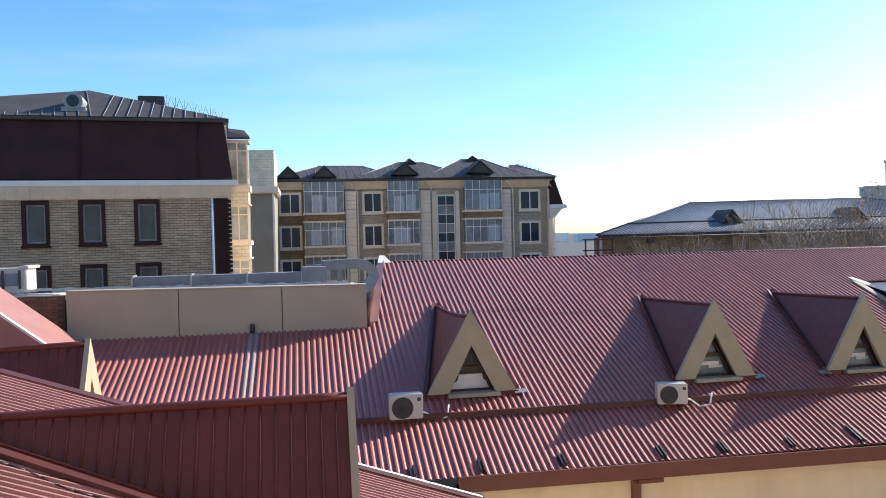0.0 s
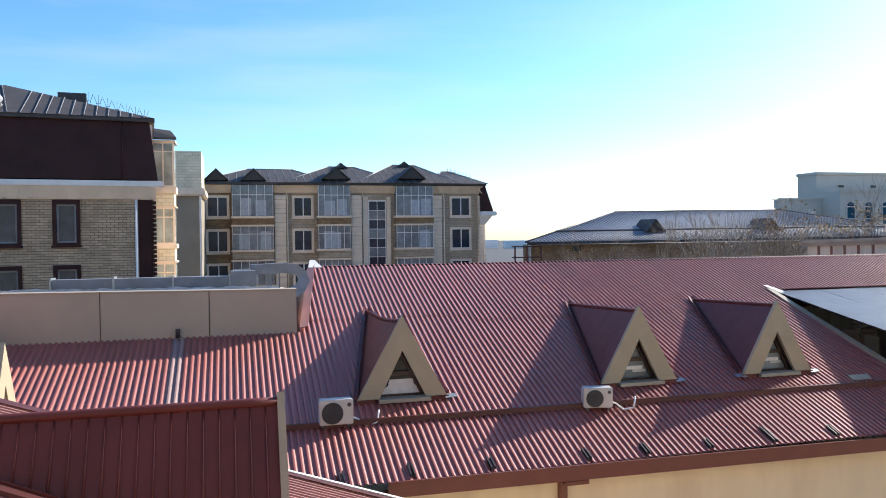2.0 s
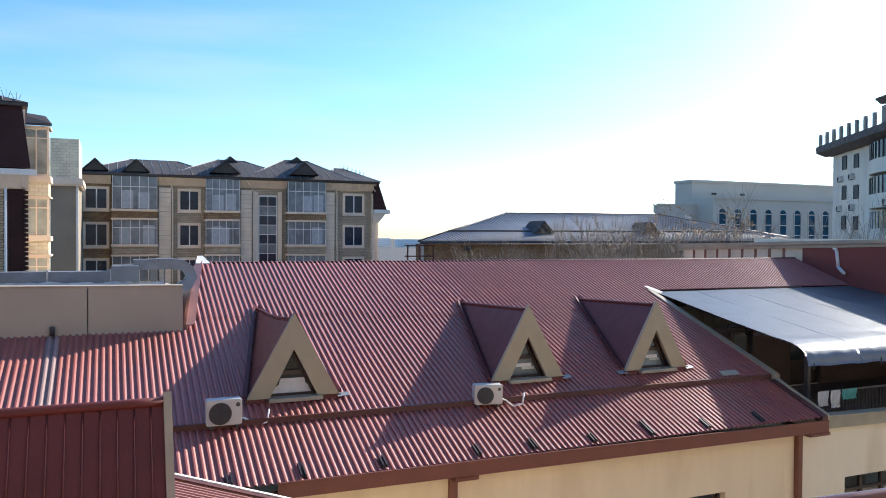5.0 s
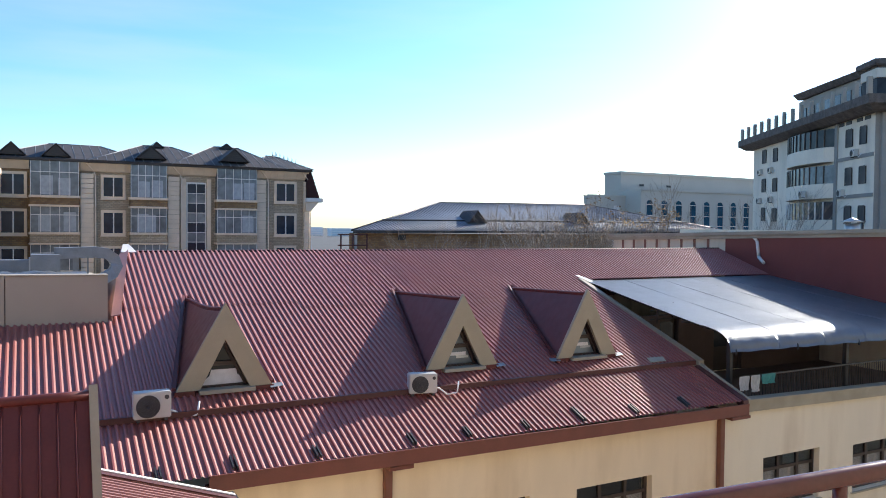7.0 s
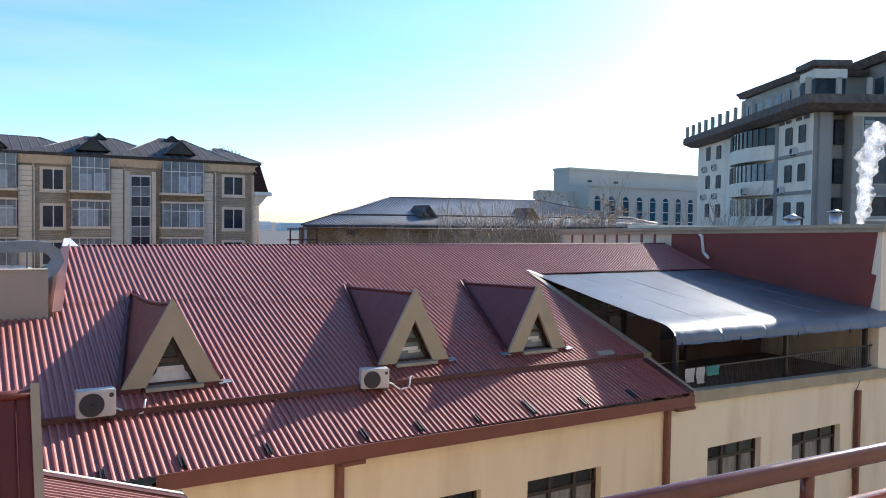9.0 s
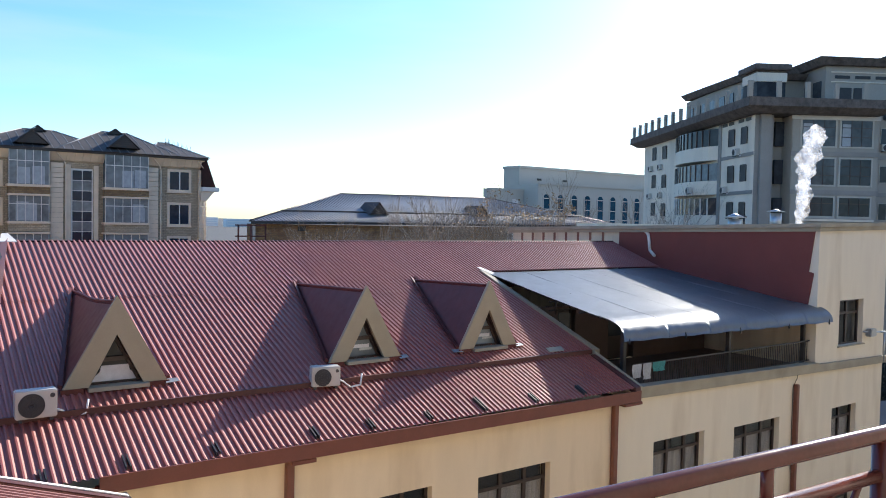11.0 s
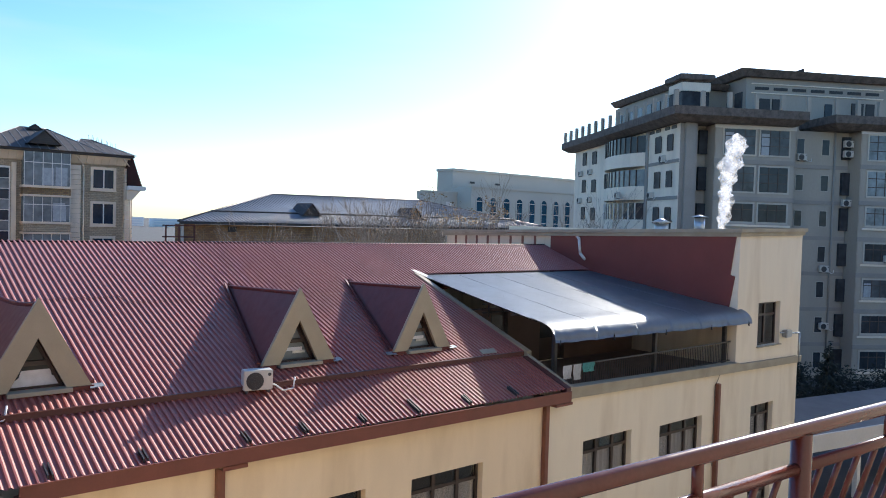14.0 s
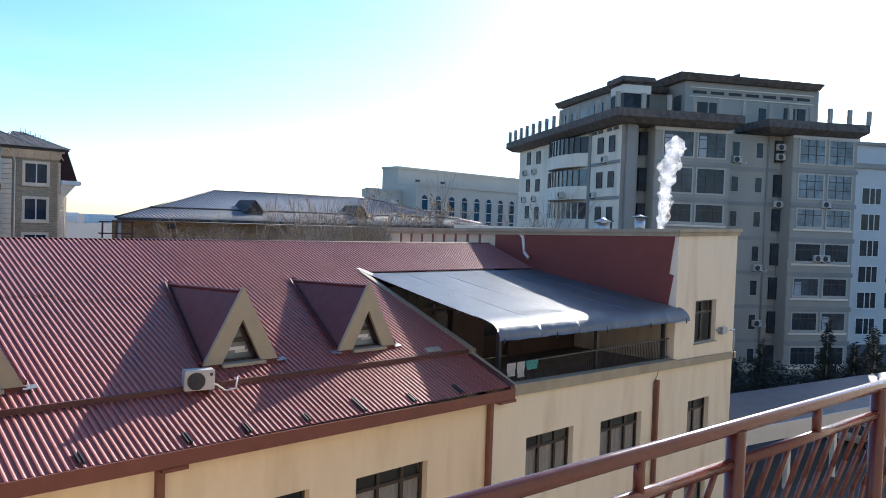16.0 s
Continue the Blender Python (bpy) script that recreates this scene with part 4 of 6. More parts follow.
prism(bm, [(W_EAVE + 0.05, 13.55, wing_z(W_EAVE) + 0.05), (-7.0, 13.55, wing_z(-7.0) + 0.05), (-7.0, 13.77, wing_z(-7.0) + 0.06), (W_EAVE + 0.05, 13.77, wing_z(W_EAVE) + 0.06)], (0, 0, 0.012))
part("verge_cap", bm, RED_TRIM, wing)
bm = bmesh.new()
prism(bm, [(W_EAVE + 0.05, 13.70, wing_z(W_EAVE) + 0.075), (0.4, 13.70, wing_z(0.4) + 0.075), (0.4, 13.785, wing_z(0.4) + 0.08), (W_EAVE + 0.05, 13.785, wing_z(W_EAVE) + 0.08)], (0, 0, 0.02))
part("verge_cap", bm, WHITE_TRIM, wing, "pale worn edge of the verge")
part("wall", boxed((-16.9, W_EAVE - 0.55, 2.2, 13.6, 0, Z(-5.05))), CREAM, wing)
bm = bmesh.new()
prism(bm, [(W_EAVE - 0.6, 13.4, Z(-5.05)), (-7.0, 13.4, Z(-5.05)), (-7.0, 13.4, wing_z(-7.0) - 0.1)], (0, 0.2, 0))
part("gable", bm, CREAM, wing)
part("gutter", boxed((W_EAVE, W_EAVE + 0.16, 2.0, 14.3, wing_z(W_EAVE) - 0.16, wing_z(W_EAVE) - 0.03), bevel=0.02), BLACK, wing)
dormer(pose(0.55, 10.45, wing_z(0.55) + 0.08, 0, 0, 90), wing, seams=27, slope=W_PITCH, L=5.3)
# trim along the dormer's foot on the wing roof
bm = bmesh.new()
prism(bm, [(-4.75, 10.3, wing_z(-4.75) + 0.04), (0.5, 9.36, wing_z(0.5) + 0.04), (0.5, 9.18, wing_z(0.5) + 0.04), (-4.8, 10.12, wing_z(-4.8) + 0.04)], (0, 0, 0.07))
part("valley_trim", bm, RED_TRIM, wing)
bm = bmesh.new()
path_tube(bm, [(-3.7 + 0.2 * i, 9.8 - 0.05 * i + 0.06 * math.sin(i), wing_z(-3.7 + 0.2 * i) + 0.04) for i in range(14)], 0.012, 6)
tagged(part("loose_cable", bm, BLACK), "thin black cable lying on the wing roof", "cable")

rear = empty("rear_wing", "rear wing with red metal roof and dormer", "building", pose(0, 0, 0))
E2 = -1.95
bm = ribbed(bmesh.new(), (E2, 13.9, wing_z(E2, E2)), (0, 1, 0), Vector((-1, 0, PITCH)), 7.2, 8 * K)
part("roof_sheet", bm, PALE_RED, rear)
part("wall", boxed((-9.9, E2 - 0.6, 14.0, 21.1, 0, Z(-5.05))), CREAM, rear)
dormer(pose(-4.45, 16.9, wing_z(-4.45, E2) + 0.16, 0, 0, 90), rear, seams=25, slope=PITCH)
bm = bmesh.new()
prism(bm, [(-5.55, 18.7, Z(-2.5)), (-8.4, 18.7, Z(-0.25)), (-9.8, 18.7, Z(-0.25)), (-9.8, 18.7, Z(-3.0)), (-5.55, 18.7, Z(-3.6))], (0, 1.9, 0))
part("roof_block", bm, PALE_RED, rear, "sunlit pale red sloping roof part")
bm = bmesh.new()
prism(bm, [(-5.5, 18.66, Z(-2.5)), (-8.4, 18.66, Z(-0.21)), (-8.4, 18.66, Z(-0.27)), (-5.5, 18.66, Z(-2.57))], (0, 0.12, 0))
part("edge_strip", bm, WHITE_TRIM, rear)

# ---- balcony of the camera's own building ----
own = empty("own_building", "cream plastered building with the balcony", "building", pose(0, 0, 0))
# Unseen wall behind the camera; its sunlit face bounces light onto the facades.
part("wall", boxed((-30, 60, -2.2, -1.6, 0, 20)), CREAM_PALE, own)
bm = bmesh.new()
prism(bm, [(-4, -1.6, Z(-1.8)), (9, -1.6, Z(-1.8)), (9, 0.65, Z(-1.8)), (-4, 1.73, Z(-1.8))], (0, 0, 0.18))
part("balcony_slab", bm, LEDGE, own)
rail = empty("balcony_railing", "glossy red-brown painted steel balcony railing", "railing", pose(0, 0, 0))


def rail_y(x):
    return 1.193 - 0.073 * x


def rail_tube(name, x0, x1, z, r, parent=rail, dy=0.0):
    bm = bmesh.new()
    tube(bm, (x0, rail_y(x0) + dy, Z(z)), (x1, rail_y(x1) + dy, Z(z)), r, sides=20)
    return part(name, bm, RAIL, parent)


rail_tube("top_rail", -3.5, 8.0, -0.58, 0.022)
POSTS = (-2.52, -1.37, -0.22, 0.88, 1.96, 3.08, 4.21, 5.31)
for a, b in zip([-3.4] + [p + 0.03 for p in POSTS], [p - 0.03 for p in POSTS] + [7.9]):
    rail_tube("mid_rail", a, b, -0.692, 0.018)
for x in POSTS:
    bm = bmesh.new()
    tube(bm, (x, rail_y(x), Z(-1.62)), (x, rail_y(x), Z(-0.59)), 0.03, sides=16)
    part("post", bm, RAIL, rail)
for x in (-0.79, 0.33, 1.46, 2.52, 3.63, 4.73):
    bm = bmesh.new()
    tube(bm, (x, rail_y(x), Z(-0.69)), (x, rail_y(x), Z(-0.59)), 0.016, sides=12)
    part("spacer", bm, RAIL, rail)
rail_tube("bottom_rail", -3.4, 7.9, -1.5, 0.018)
bm = bmesh.new()
path_tube(bm, [(0, 0, 0), (0, 0.045, -0.16), (0, 0.10, -0.34), (0, 0.13, -0.52), (0, 0.09, -0.68), (0, 0.0, -0.80)], 0.0095, 8)
baluster = mesh_of("baluster", bm, RAIL)
x = -3.3
while x < 7.8:
    if min(abs(x - p) for p in POSTS) > 0.05:
        shared("baluster", baluster, rail, pose(x, rail_y(x), Z(-0.70)))
    x += 0.117

# ---- chimneys on the end block ----
def cowl(x, y, z, h, r, cone):
    ob = empty("roof_cowl", "galvanised vent pipe with conical cap on the flat roof", "vent", pose(x, y, z), "roof cowls")
    bm = bmesh.new()
    tube(bm, (0, 0, 0), (0, 0, h), r, sides=16)
    part("pipe", bm, GALV, ob)
    bm = bmesh.new()
    tube(bm, (0, 0, h + 0.05), (0, 0, h + 0.05 + cone), r * 1.7, 0.02, sides=16)
    part("cap", bm, GALV, ob)
    for i in range(3):
        a = i * 2.1
        bm = bmesh.new()
        tube(bm, (r * 0.9 * math.cos(a), r * 0.9 * math.sin(a), h - 0.05), (r * 1.2 * math.cos(a), r * 1.2 * math.sin(a), h + 0.09), 0.012, sides=5)
        part("strut", bm, GALV, ob)


cowl(31.37, 21.0, Z(-0.2), 0.52, 0.3, 0.2)
cowl(33.57, 20.3, Z(-0.2), 0.84, 0.26, 0.12)
bm = bmesh.new()
path_tube(bm, [(32.1, 21.0, Z(-0.2)), (32.1, 21.0, Z(0.35)), (32.15, 21.0, Z(0.45)), (32.25, 21.0, Z(0.42))], 0.05, 8)
tagged(part("vent_pipe", bm, BLACK), "thin dark bent vent pipe on the flat roof", "vent")
ladder = empty("gas_fitting", "metal meter fitting fixed beside the corner window", "fitting", pose(0, 0, 0))
bm = bmesh.new()
path_tube(bm, [(31.9, 15.3, Z(-4.2)), (33.2, 15.3, Z(-4.3)), (33.6, 15.25, Z(-4.3)), (33.6, 15.25, Z(-5.6))], 0.035, 8)
part("pipe", bm, GALV, ladder)
part("meter", boxed((32.2, 32.7, 15.15, 15.38, Z(-4.42), Z(-4.1)), bevel=0.03), GALV, ladder)


# ---- surroundings ----
def brick_mat(name, c1, c2, mortar, w=0.3, h=0.14):
    m = bpy.data.materials.new(name)
    m.use_nodes = True
    n, l = m.node_tree.nodes, m.node_tree.links
    g = n.new("ShaderNodeTexCoord")
    sep = n.new("ShaderNodeSeparateXYZ")
    l.new(g.outputs["Object"], sep.inputs[0])
    add = n.new("ShaderNodeMath")
    l.new(sep.outputs[0], add.inputs[0])
    l.new(sep.outputs[1], add.inputs[1])
    comb = n.new("ShaderNodeCombineXYZ")
    l.new(add.outputs[0], comb.inputs[0])
    l.new(sep.outputs[2], comb.inputs[1])
    t = n.new("ShaderNodeTexBrick")
    t.inputs["Color1"].default_value, t.inputs["Color2"].default_value, t.inputs["Mortar"].default_value = (*c1, 1), (*c2, 1), (*mortar, 1)
    t.inputs["Scale"].default_value, t.inputs["Brick Width"].default_value, t.inputs["Row Height"].default_value, t.inputs["Mortar Size"].default_value = 1.0, w, h, 0.012
    l.new(comb.outputs[0], t.inputs["Vector"])
    ns = n.new("ShaderNodeTexNoise")
    ns.inputs["Scale"].default_value = 0.7
    l.new(g.outputs["Object"], ns.inputs["Vector"])
    mr = n.new("ShaderNodeMapRange")
    mr.inputs["To Min"].default_value, mr.inputs["To Max"].default_value = 0.62, 1.25
    l.new(ns.outputs["Fac"], mr.inputs["Value"])
    mx = n.new("ShaderNodeMix")
    mx.data_type, mx.blend_type = "RGBA", "MULTIPLY"
    mx.inputs["Factor"].default_value = 1
    l.new(t.outputs["Color"], mx.inputs["A"])
    l.new(mr.outputs["Result"], mx.inputs["B"])
    b = n["Principled BSDF"]
    l.new(mx.outputs["Result"], b.inputs["Base Color"])
    b.inputs["Roughness"].default_value = 0.9
    bp = n.new("ShaderNodeBump")
    bp.inputs["Strength"].default_value, bp.inputs["Distance"].default_value = 0.4, 0.02
    l.new(t.outputs["Fac"], bp.inputs["Height"])
    bp.invert = True
    l.new(bp.outputs[0], b.inputs["Normal"])
    return m


FAR_BRICK = brick_mat("far_yellow_brick", (0.50, 0.395, 0.28), (0.40, 0.30, 0.20), (0.22, 0.18, 0.13))
FAR_BRICK_DARK = brick_mat("far_brown_brick", (0.32, 0.20, 0.09), (0.22, 0.12, 0.06), (0.15, 0.11, 0.08))
# Brick made paler to carry the sunlight on the side wing.
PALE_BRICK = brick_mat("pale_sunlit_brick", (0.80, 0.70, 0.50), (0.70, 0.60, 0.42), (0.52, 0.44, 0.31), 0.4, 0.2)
BAY_PALE = glass("pale_curtained_glass", (0.36, 0.37, 0.32))


def framed_window(x0, x1, z0, z1, y, parent, frame_mat, pane_mat, border=0.14, proud=0.07, mull=(0.5,), transom=None, bar=0.05, bar_mat=None, sill=True, name="window"):
    """A window with raised surround, pane and bars on a facade that faces -y."""
    b = border
    bm = boxed((x0 - b, x0, y - proud, y + 0.06, z0 - b, z1 + b), (x1, x1 + b, y - proud, y + 0.06, z0 - b, z1 + b), (x0, x1, y - proud, y + 0.06, z1, z1 + b), (x0, x1, y - proud, y + 0.06, z0 - b, z0))
    win = part(name, bm, frame_mat, parent)
    part("pane", boxed((x0, x1, y - 0.03, y - 0.008, z0, z1)), pane_mat, win)
    bm = bmesh.new()
    for c in mull:
        xc = x0 + (x1 - x0) * c
        box(bm, xc - bar / 2, xc + bar / 2, y - 0.055, y - 0.031, z0, z1)
    if transom:
        for tt in transom if isinstance(transom, tuple) else (transom,):
            zc = z0 + (z1 - z0) * tt
            box(bm, x0, x1, y - 0.052, y - 0.032, zc - bar / 2, zc + bar / 2)
    if len(bm.verts):
        part("glazing_bar", bm, bar_mat or BROWN, win)
    else:
        bm.free()
    if sill:
        part("sill", boxed((x0 - b - 0.05, x1 + b + 0.05, y - proud - 0.06, y - 0.001, z0 - b - 0.07, z0 - b - 0.001)), frame_mat, win)
    return win


# -- left brick house with mansard --
A = empty("brick_house", "yellow brick house with dark brown mansard roof", "house", pose(-3.2, 36, 0, 0, 0, 6))
ax = [-4.09, -6.31, -8.51, -10.71, -12.9]
hl = [(x + 0.14, x + 0.9, Z(zb), Z(zt)) for x in ax for zt, zb in ((1.66, 0.02), (-1.1, -2.9))]
part("wall", walled(bmesh.new(), -16, -0.1, 0, Z(1.9), 0, 0.35, hl), MORTAR, A)
part("wall", boxed((-0.5, -0.1, 0.35, 9, 0, Z(5.2))), STONE_TRIM, A)
part("wall", boxed((-16, -0.5, 8.7, 9.2, 0, Z(5.2))), FAR_BRICK, A)
for h in hl:
    win = part("window", boxed((h[0] - 0.15, h[0], -0.1, 0.12, h[2] - 0.15, h[3] + 0.18), (h[1], h[1] + 0.15, -0.1, 0.12, h[2] - 0.15, h[3] + 0.18), (h[0], h[1], -0.1, 0.12, h[3], h[3] + 0.18), (h[0], h[1], -0.1, 0.12, h[2] - 0.15, h[2])), MANSARD, A, "window in a dark brown surround")
    part("sill", boxed((h[0] - 0.2, h[1] + 0.2, -0.16, -0.101, h[2] - 0.2, h[2] - 0.1)), MANSARD, win)
    part("sash", boxed((h[0] + 0.0, h[0] + 0.08, 0.06, 0.11, h[2], h[3]), (h[1] - 0.08, h[1], 0.06, 0.11, h[2], h[3]), (h[0] + 0.08, h[1] - 0.08, 0.06, 0.11, h[3] - 0.08, h[3]), (h[0] + 0.08, h[1] - 0.08, 0.06, 0.11, h[2], h[2] + 0.08)), GALV_DULL, win)
    # Pane colour is lightened for the sky and trees mirrored in it.
    part("pane", boxed((h[0] + 0.08, h[1] - 0.08, 0.08, 0.1, h[2] + 0.08, h[3] - 0.08)), GLASS_DULL, win)
part("fascia", boxed((-16, 0.3, -0.42, 0.2, Z(2.42), Z(2.66)), bevel=0.02), WHITE_TRIM, A)
bm = bmesh.new()
prism(bm, [(-16, 0.0, Z(1.85)), (-16, -0.12, Z(1.87)), (-16, -0.2, Z(2.08)), (-16, -0.36, Z(2.42)), (-16, 0.0, Z(2.42))], (16.0, 0, 0))
part("cornice", bm, STONE_TRIM, A)
for i in range(34):
    x = -0.25 - i * 0.47
    bm = bmesh.new()
    prism(bm, [(x, -0.1, Z(1.89)), (x, -0.22, Z(1.92)), (x, -0.29, Z(2.12)), (x, -0.41, Z(2.415)), (x, -0.3, Z(2.415)), (x, -0.15, Z(2.06))], (0.11, 0, 0))
    part("bracket", bm, STONE_TRIM, A)
bm = bmesh.new()
hexa(bm, [(-16, -0.3, Z(2.72)), (0.08, -0.3, Z(2.72)), (0.08, 9, Z(2.72)), (-16, 9, Z(2.72)), (-16, 0.35, Z(5.3)), (-0.22, 0.35, Z(5.3)), (-0.22, 9, Z(5.3)), (-16, 9, Z(5.3))])
part("mansard", bm, MANSARD, A, "plain dark brown mansard slope")
for x in (-6.2, -1.35):
    bm = bmesh.new()
    tube(bm, (x, -0.31, Z(2.75)), (x + 0.02, 0.33, Z(5.28)), 0.04, sides=6)
    part("mansard_seam", bm, MANSARD, A)
part("roof_edge", boxed((-16, 0.0, 0.15, 9.2, Z(5.3), Z(5.46)), bevel=0.02), SLATE, A)
bm = bmesh.new()
c = [bm.verts.new(p) for p in ((-16, 0.1, Z(5.46)), (0.0, 0.1, Z(5.46)), (0.0, 9.2, Z(5.46)), (-16, 9.2, Z(5.46)), (-16, 5.2, Z(6.55)), (-6.5, 5.2, Z(7.5)))]
for f in ((0, 1, 5, 4), (1, 2, 5), (2, 3, 4, 5), (3, 0, 4)):
    bm.faces.new([c[i] for i in f])
bmesh.ops.recalc_face_normals(bm, faces=bm.faces[:])
part("roof", bm, SLATE, A)
for i in range(33):
    x = -15.8 + i * 0.48
    xt = min(x - 0.9, -6.5)
    top = Vector((xt, 5.2, Z(6.55 + 0.95 * (xt + 16) / 9.5))) if x - 0.9 < -6.5 else None
    if top is None:
        t = (0.0 - x) / 6.5
        top = Vector((-6.5, 5.2, Z(7.5))).lerp(Vector((0.0, 0.1, Z(5.46))), max(0, 1 - t))
    bm = bmesh.new()
    tube(bm, (x, 0.1, Z(5.49)), top + Vector((0, 0, 0.04)), 0.018, sides=5)
    part("roof_seam", bm, SEAM, A)
bm = bmesh.new()
tube(bm, (-6.55, 0.9, Z(6.25)), (-6.55, 2.6, Z(6.25)), 0.4, sides=24)
ocu = part("round_dormer", bm, SEAM, A, "grey round roof dormer")
bm = bmesh.new()
tube(bm, (-6.55, 0.87, Z(6.25)), (-6.55, 0.899, Z(6.25)), 0.26, sides=24)
part("pane", bm, GLASS, ocu)
part("base", boxed((-7.05, -6.05, 0.95, 2.4, Z(5.55), Z(6.0)), bevel=0.02), SEAM, ocu)
part("parapet", boxed((-4.4, -3.1, 6.6, 7.0, Z(7.0), Z(7.55))), SLATE, A)
bm = bmesh.new()
for i in range(7):
    x = -2.9 + i * 0.42
    z0 = Z(6.75 - 0.12 * i)
    for dx in (-1, 1):
        path_tube(bm, [(x + dx * q, 5.2, z0 + h_) for q, h_ in ((0.05, -0.3), (0.16, -0.12), (0.06, 0.12), (0.1, 0.3), (0.2, 0.55))], 0.013, 4)
    tube(bm, (x - 0.1, 5.2, z0 + 0.2), (x + 0.1, 5.2, z0 + 0.2), 0.012, sides=4)
    tube(bm, (x, 5.2, z0 - 0.3), (x, 5.2, z0 + 0.62), 0.012, sides=4)
    tube(bm, (x - 0.21, 5.2, z0 - 0.28), (x + 0.21, 5.2, z0 - 0.3), 0.012, sides=4)
part("roof_cresting", bm, BLACK, A, "thin wrought iron ridge cresting")
part("quoin", boxed((-0.72, -0.18, -0.06, -0.002, Z(-4), Z(1.86))), MANSARD, A)
bm = bmesh.new()
tube(bm, (-0.82, -0.07, Z(-6)), (-0.82, -0.07, Z(1.9)), 0.06, sides=10)
part("downpipe", bm, WHITE_TRIM, A)
for i in range(30):
    part("quoin_block", boxed((-0.17, 0.0, -0.09, 0.05, Z(-4 + i * 0.195), Z(-3.86 + i * 0.195))), MANSARD, A)
# bricks of the front: rows between the openings
BW, BH = 0.32, 0.11
one = mesh_of("brick", boxed((0.008, BW - 0.01, -0.02, 0.01, 0.011, BH - 0.011)), BRICK)
verts, faces, count = [], [], 0


def around(box, holes):
    """What is left of a brick (x0, x1, z0, z1) beside the window surrounds."""
    todo = [box]
    for h in holes:
        a, b, c, d = h[0] - 0.15, h[1] + 0.15, h[2] - 0.2, h[3] + 0.18
        left = []
        for x0, x1, z0, z1 in todo:
            if x1 <= a or x0 >= b or z1 <= c or z0 >= d:
                left.append((x0, x1, z0, z1))
                continue
            left += [(x0, a, z0, z1), (b, x1, z0, z1), (max(x0, a), min(x1, b), d, z1), (max(x0, a), min(x1, b), z0, c)]
        todo = [q for q in left if q[1] - q[0] > 0.015 and q[3] - q[2] > 0.015]
    return todo


for row in range(52):
    z = Z(1.87) - (row + 1) * BH
    for i in range(47):
        x = -0.90 - i * BW - (1 + row % 2) * BW / 2
        whole = (x + 0.006, min(-0.88, x + BW - 0.008), z + 0.011, z + BH - 0.011)
        cut = around(whole, hl)
        if -7.0 < x and row < 16 and count < 300 and x + BW < -0.88 and cut == [whole]:
            shared("brick", one, A, pose(x, 0, z))
            count += 1
            continue
        for x0, x1, z0, z1 in cut:
            k = len(verts)
            for zz in (z0, z1):
                verts += [(x0, -0.02, zz), (x1, -0.02, zz), (x1, 0.01, zz), (x0, 0.01, zz)]
            faces += [(k, k + 1, k + 5, k + 4), (k + 1, k + 2, k + 6, k + 5), (k + 3, k, k + 4, k + 7), (k + 4, k + 5, k + 6, k + 7), (k + 3, k + 2, k + 1, k)]
me = bpy.data.meshes.new("brickwork")
me.from_pydata(verts, [], faces)
me.materials.append(BRICK)
ob = new("brickwork", me)
ob.parent = A
ob["kind"] = "stuff"

# -- sunlit side wing of the brick house --
A2 = empty("side_wing_house", "sunlit cream and brick side wing with glazed bays", "house", pose(0, 0, 0))
part("wall", boxed((-8, -3.45, 45.6, 47.5, 0, Z(5.5))), STONE_TRIM, A2)
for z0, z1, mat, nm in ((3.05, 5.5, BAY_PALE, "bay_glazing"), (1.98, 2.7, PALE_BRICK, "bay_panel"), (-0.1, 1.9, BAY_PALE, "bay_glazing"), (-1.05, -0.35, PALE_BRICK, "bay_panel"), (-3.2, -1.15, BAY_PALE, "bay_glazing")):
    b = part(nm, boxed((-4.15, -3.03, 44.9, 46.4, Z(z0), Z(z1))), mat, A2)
    if nm == "bay_glazing":
        part("frame", boxed((-4.19, -3.0, 44.85, 44.899, Z(z1 - 0.08), Z(z1)), (-4.19, -3.0, 44.85, 44.899, Z(z0), Z(z0 + 0.08)), (-4.2, -4.1, 44.85, 44.899, Z(z0 + 0.08), Z(z1 - 0.08)), (-3.62, -3.55, 44.85, 44.899, Z(z0 + 0.08), Z(z1 - 0.08)), (-3.1, -3.0, 44.85, 44.899, Z(z0 + 0.08), Z(z1 - 0.08)), (-4.1, -3.1, 44.86, 44.898, Z(z1 - 0.55), Z(z1 - 0.49))), STONE_TRIM, b)
for z0, z1 in ((2.7, 3.05), (1.9, 1.98), (-0.35, -0.1), (-1.15, -1.05), (5.5, 5.6)):
    part("bay_ledge", boxed((-4.3, -2.92, 44.75, 46.45, Z(z0), Z(z1)), bevel=0.02), STONE_TRIM, A2)
bm = bmesh.new()
prism(bm, [(-4.6, 44.6, Z(5.6)), (-2.85, 44.6, Z(5.6)), (-3.2, 45.5, Z(6.1)), (-4.8, 45.5, Z(6.3))], (0, 0, 0.12))
part("bay_roof", bm, SLATE, A2)
# Sun on the upper wall and shade below are put into these colours.
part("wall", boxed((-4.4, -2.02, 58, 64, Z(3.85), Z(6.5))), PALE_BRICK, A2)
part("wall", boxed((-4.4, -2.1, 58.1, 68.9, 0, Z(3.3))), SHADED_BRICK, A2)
part("cornice", boxed((-4.5, -1.75, 57.7, 64, Z(3.3), Z(3.84)), bevel=0.1), STONE_TRIM, A2)
part("downpipe", boxed((-2.2, -2.06, 57.9, 58.05, Z(-6), Z(3.3))), WHITE_TRIM, A2)

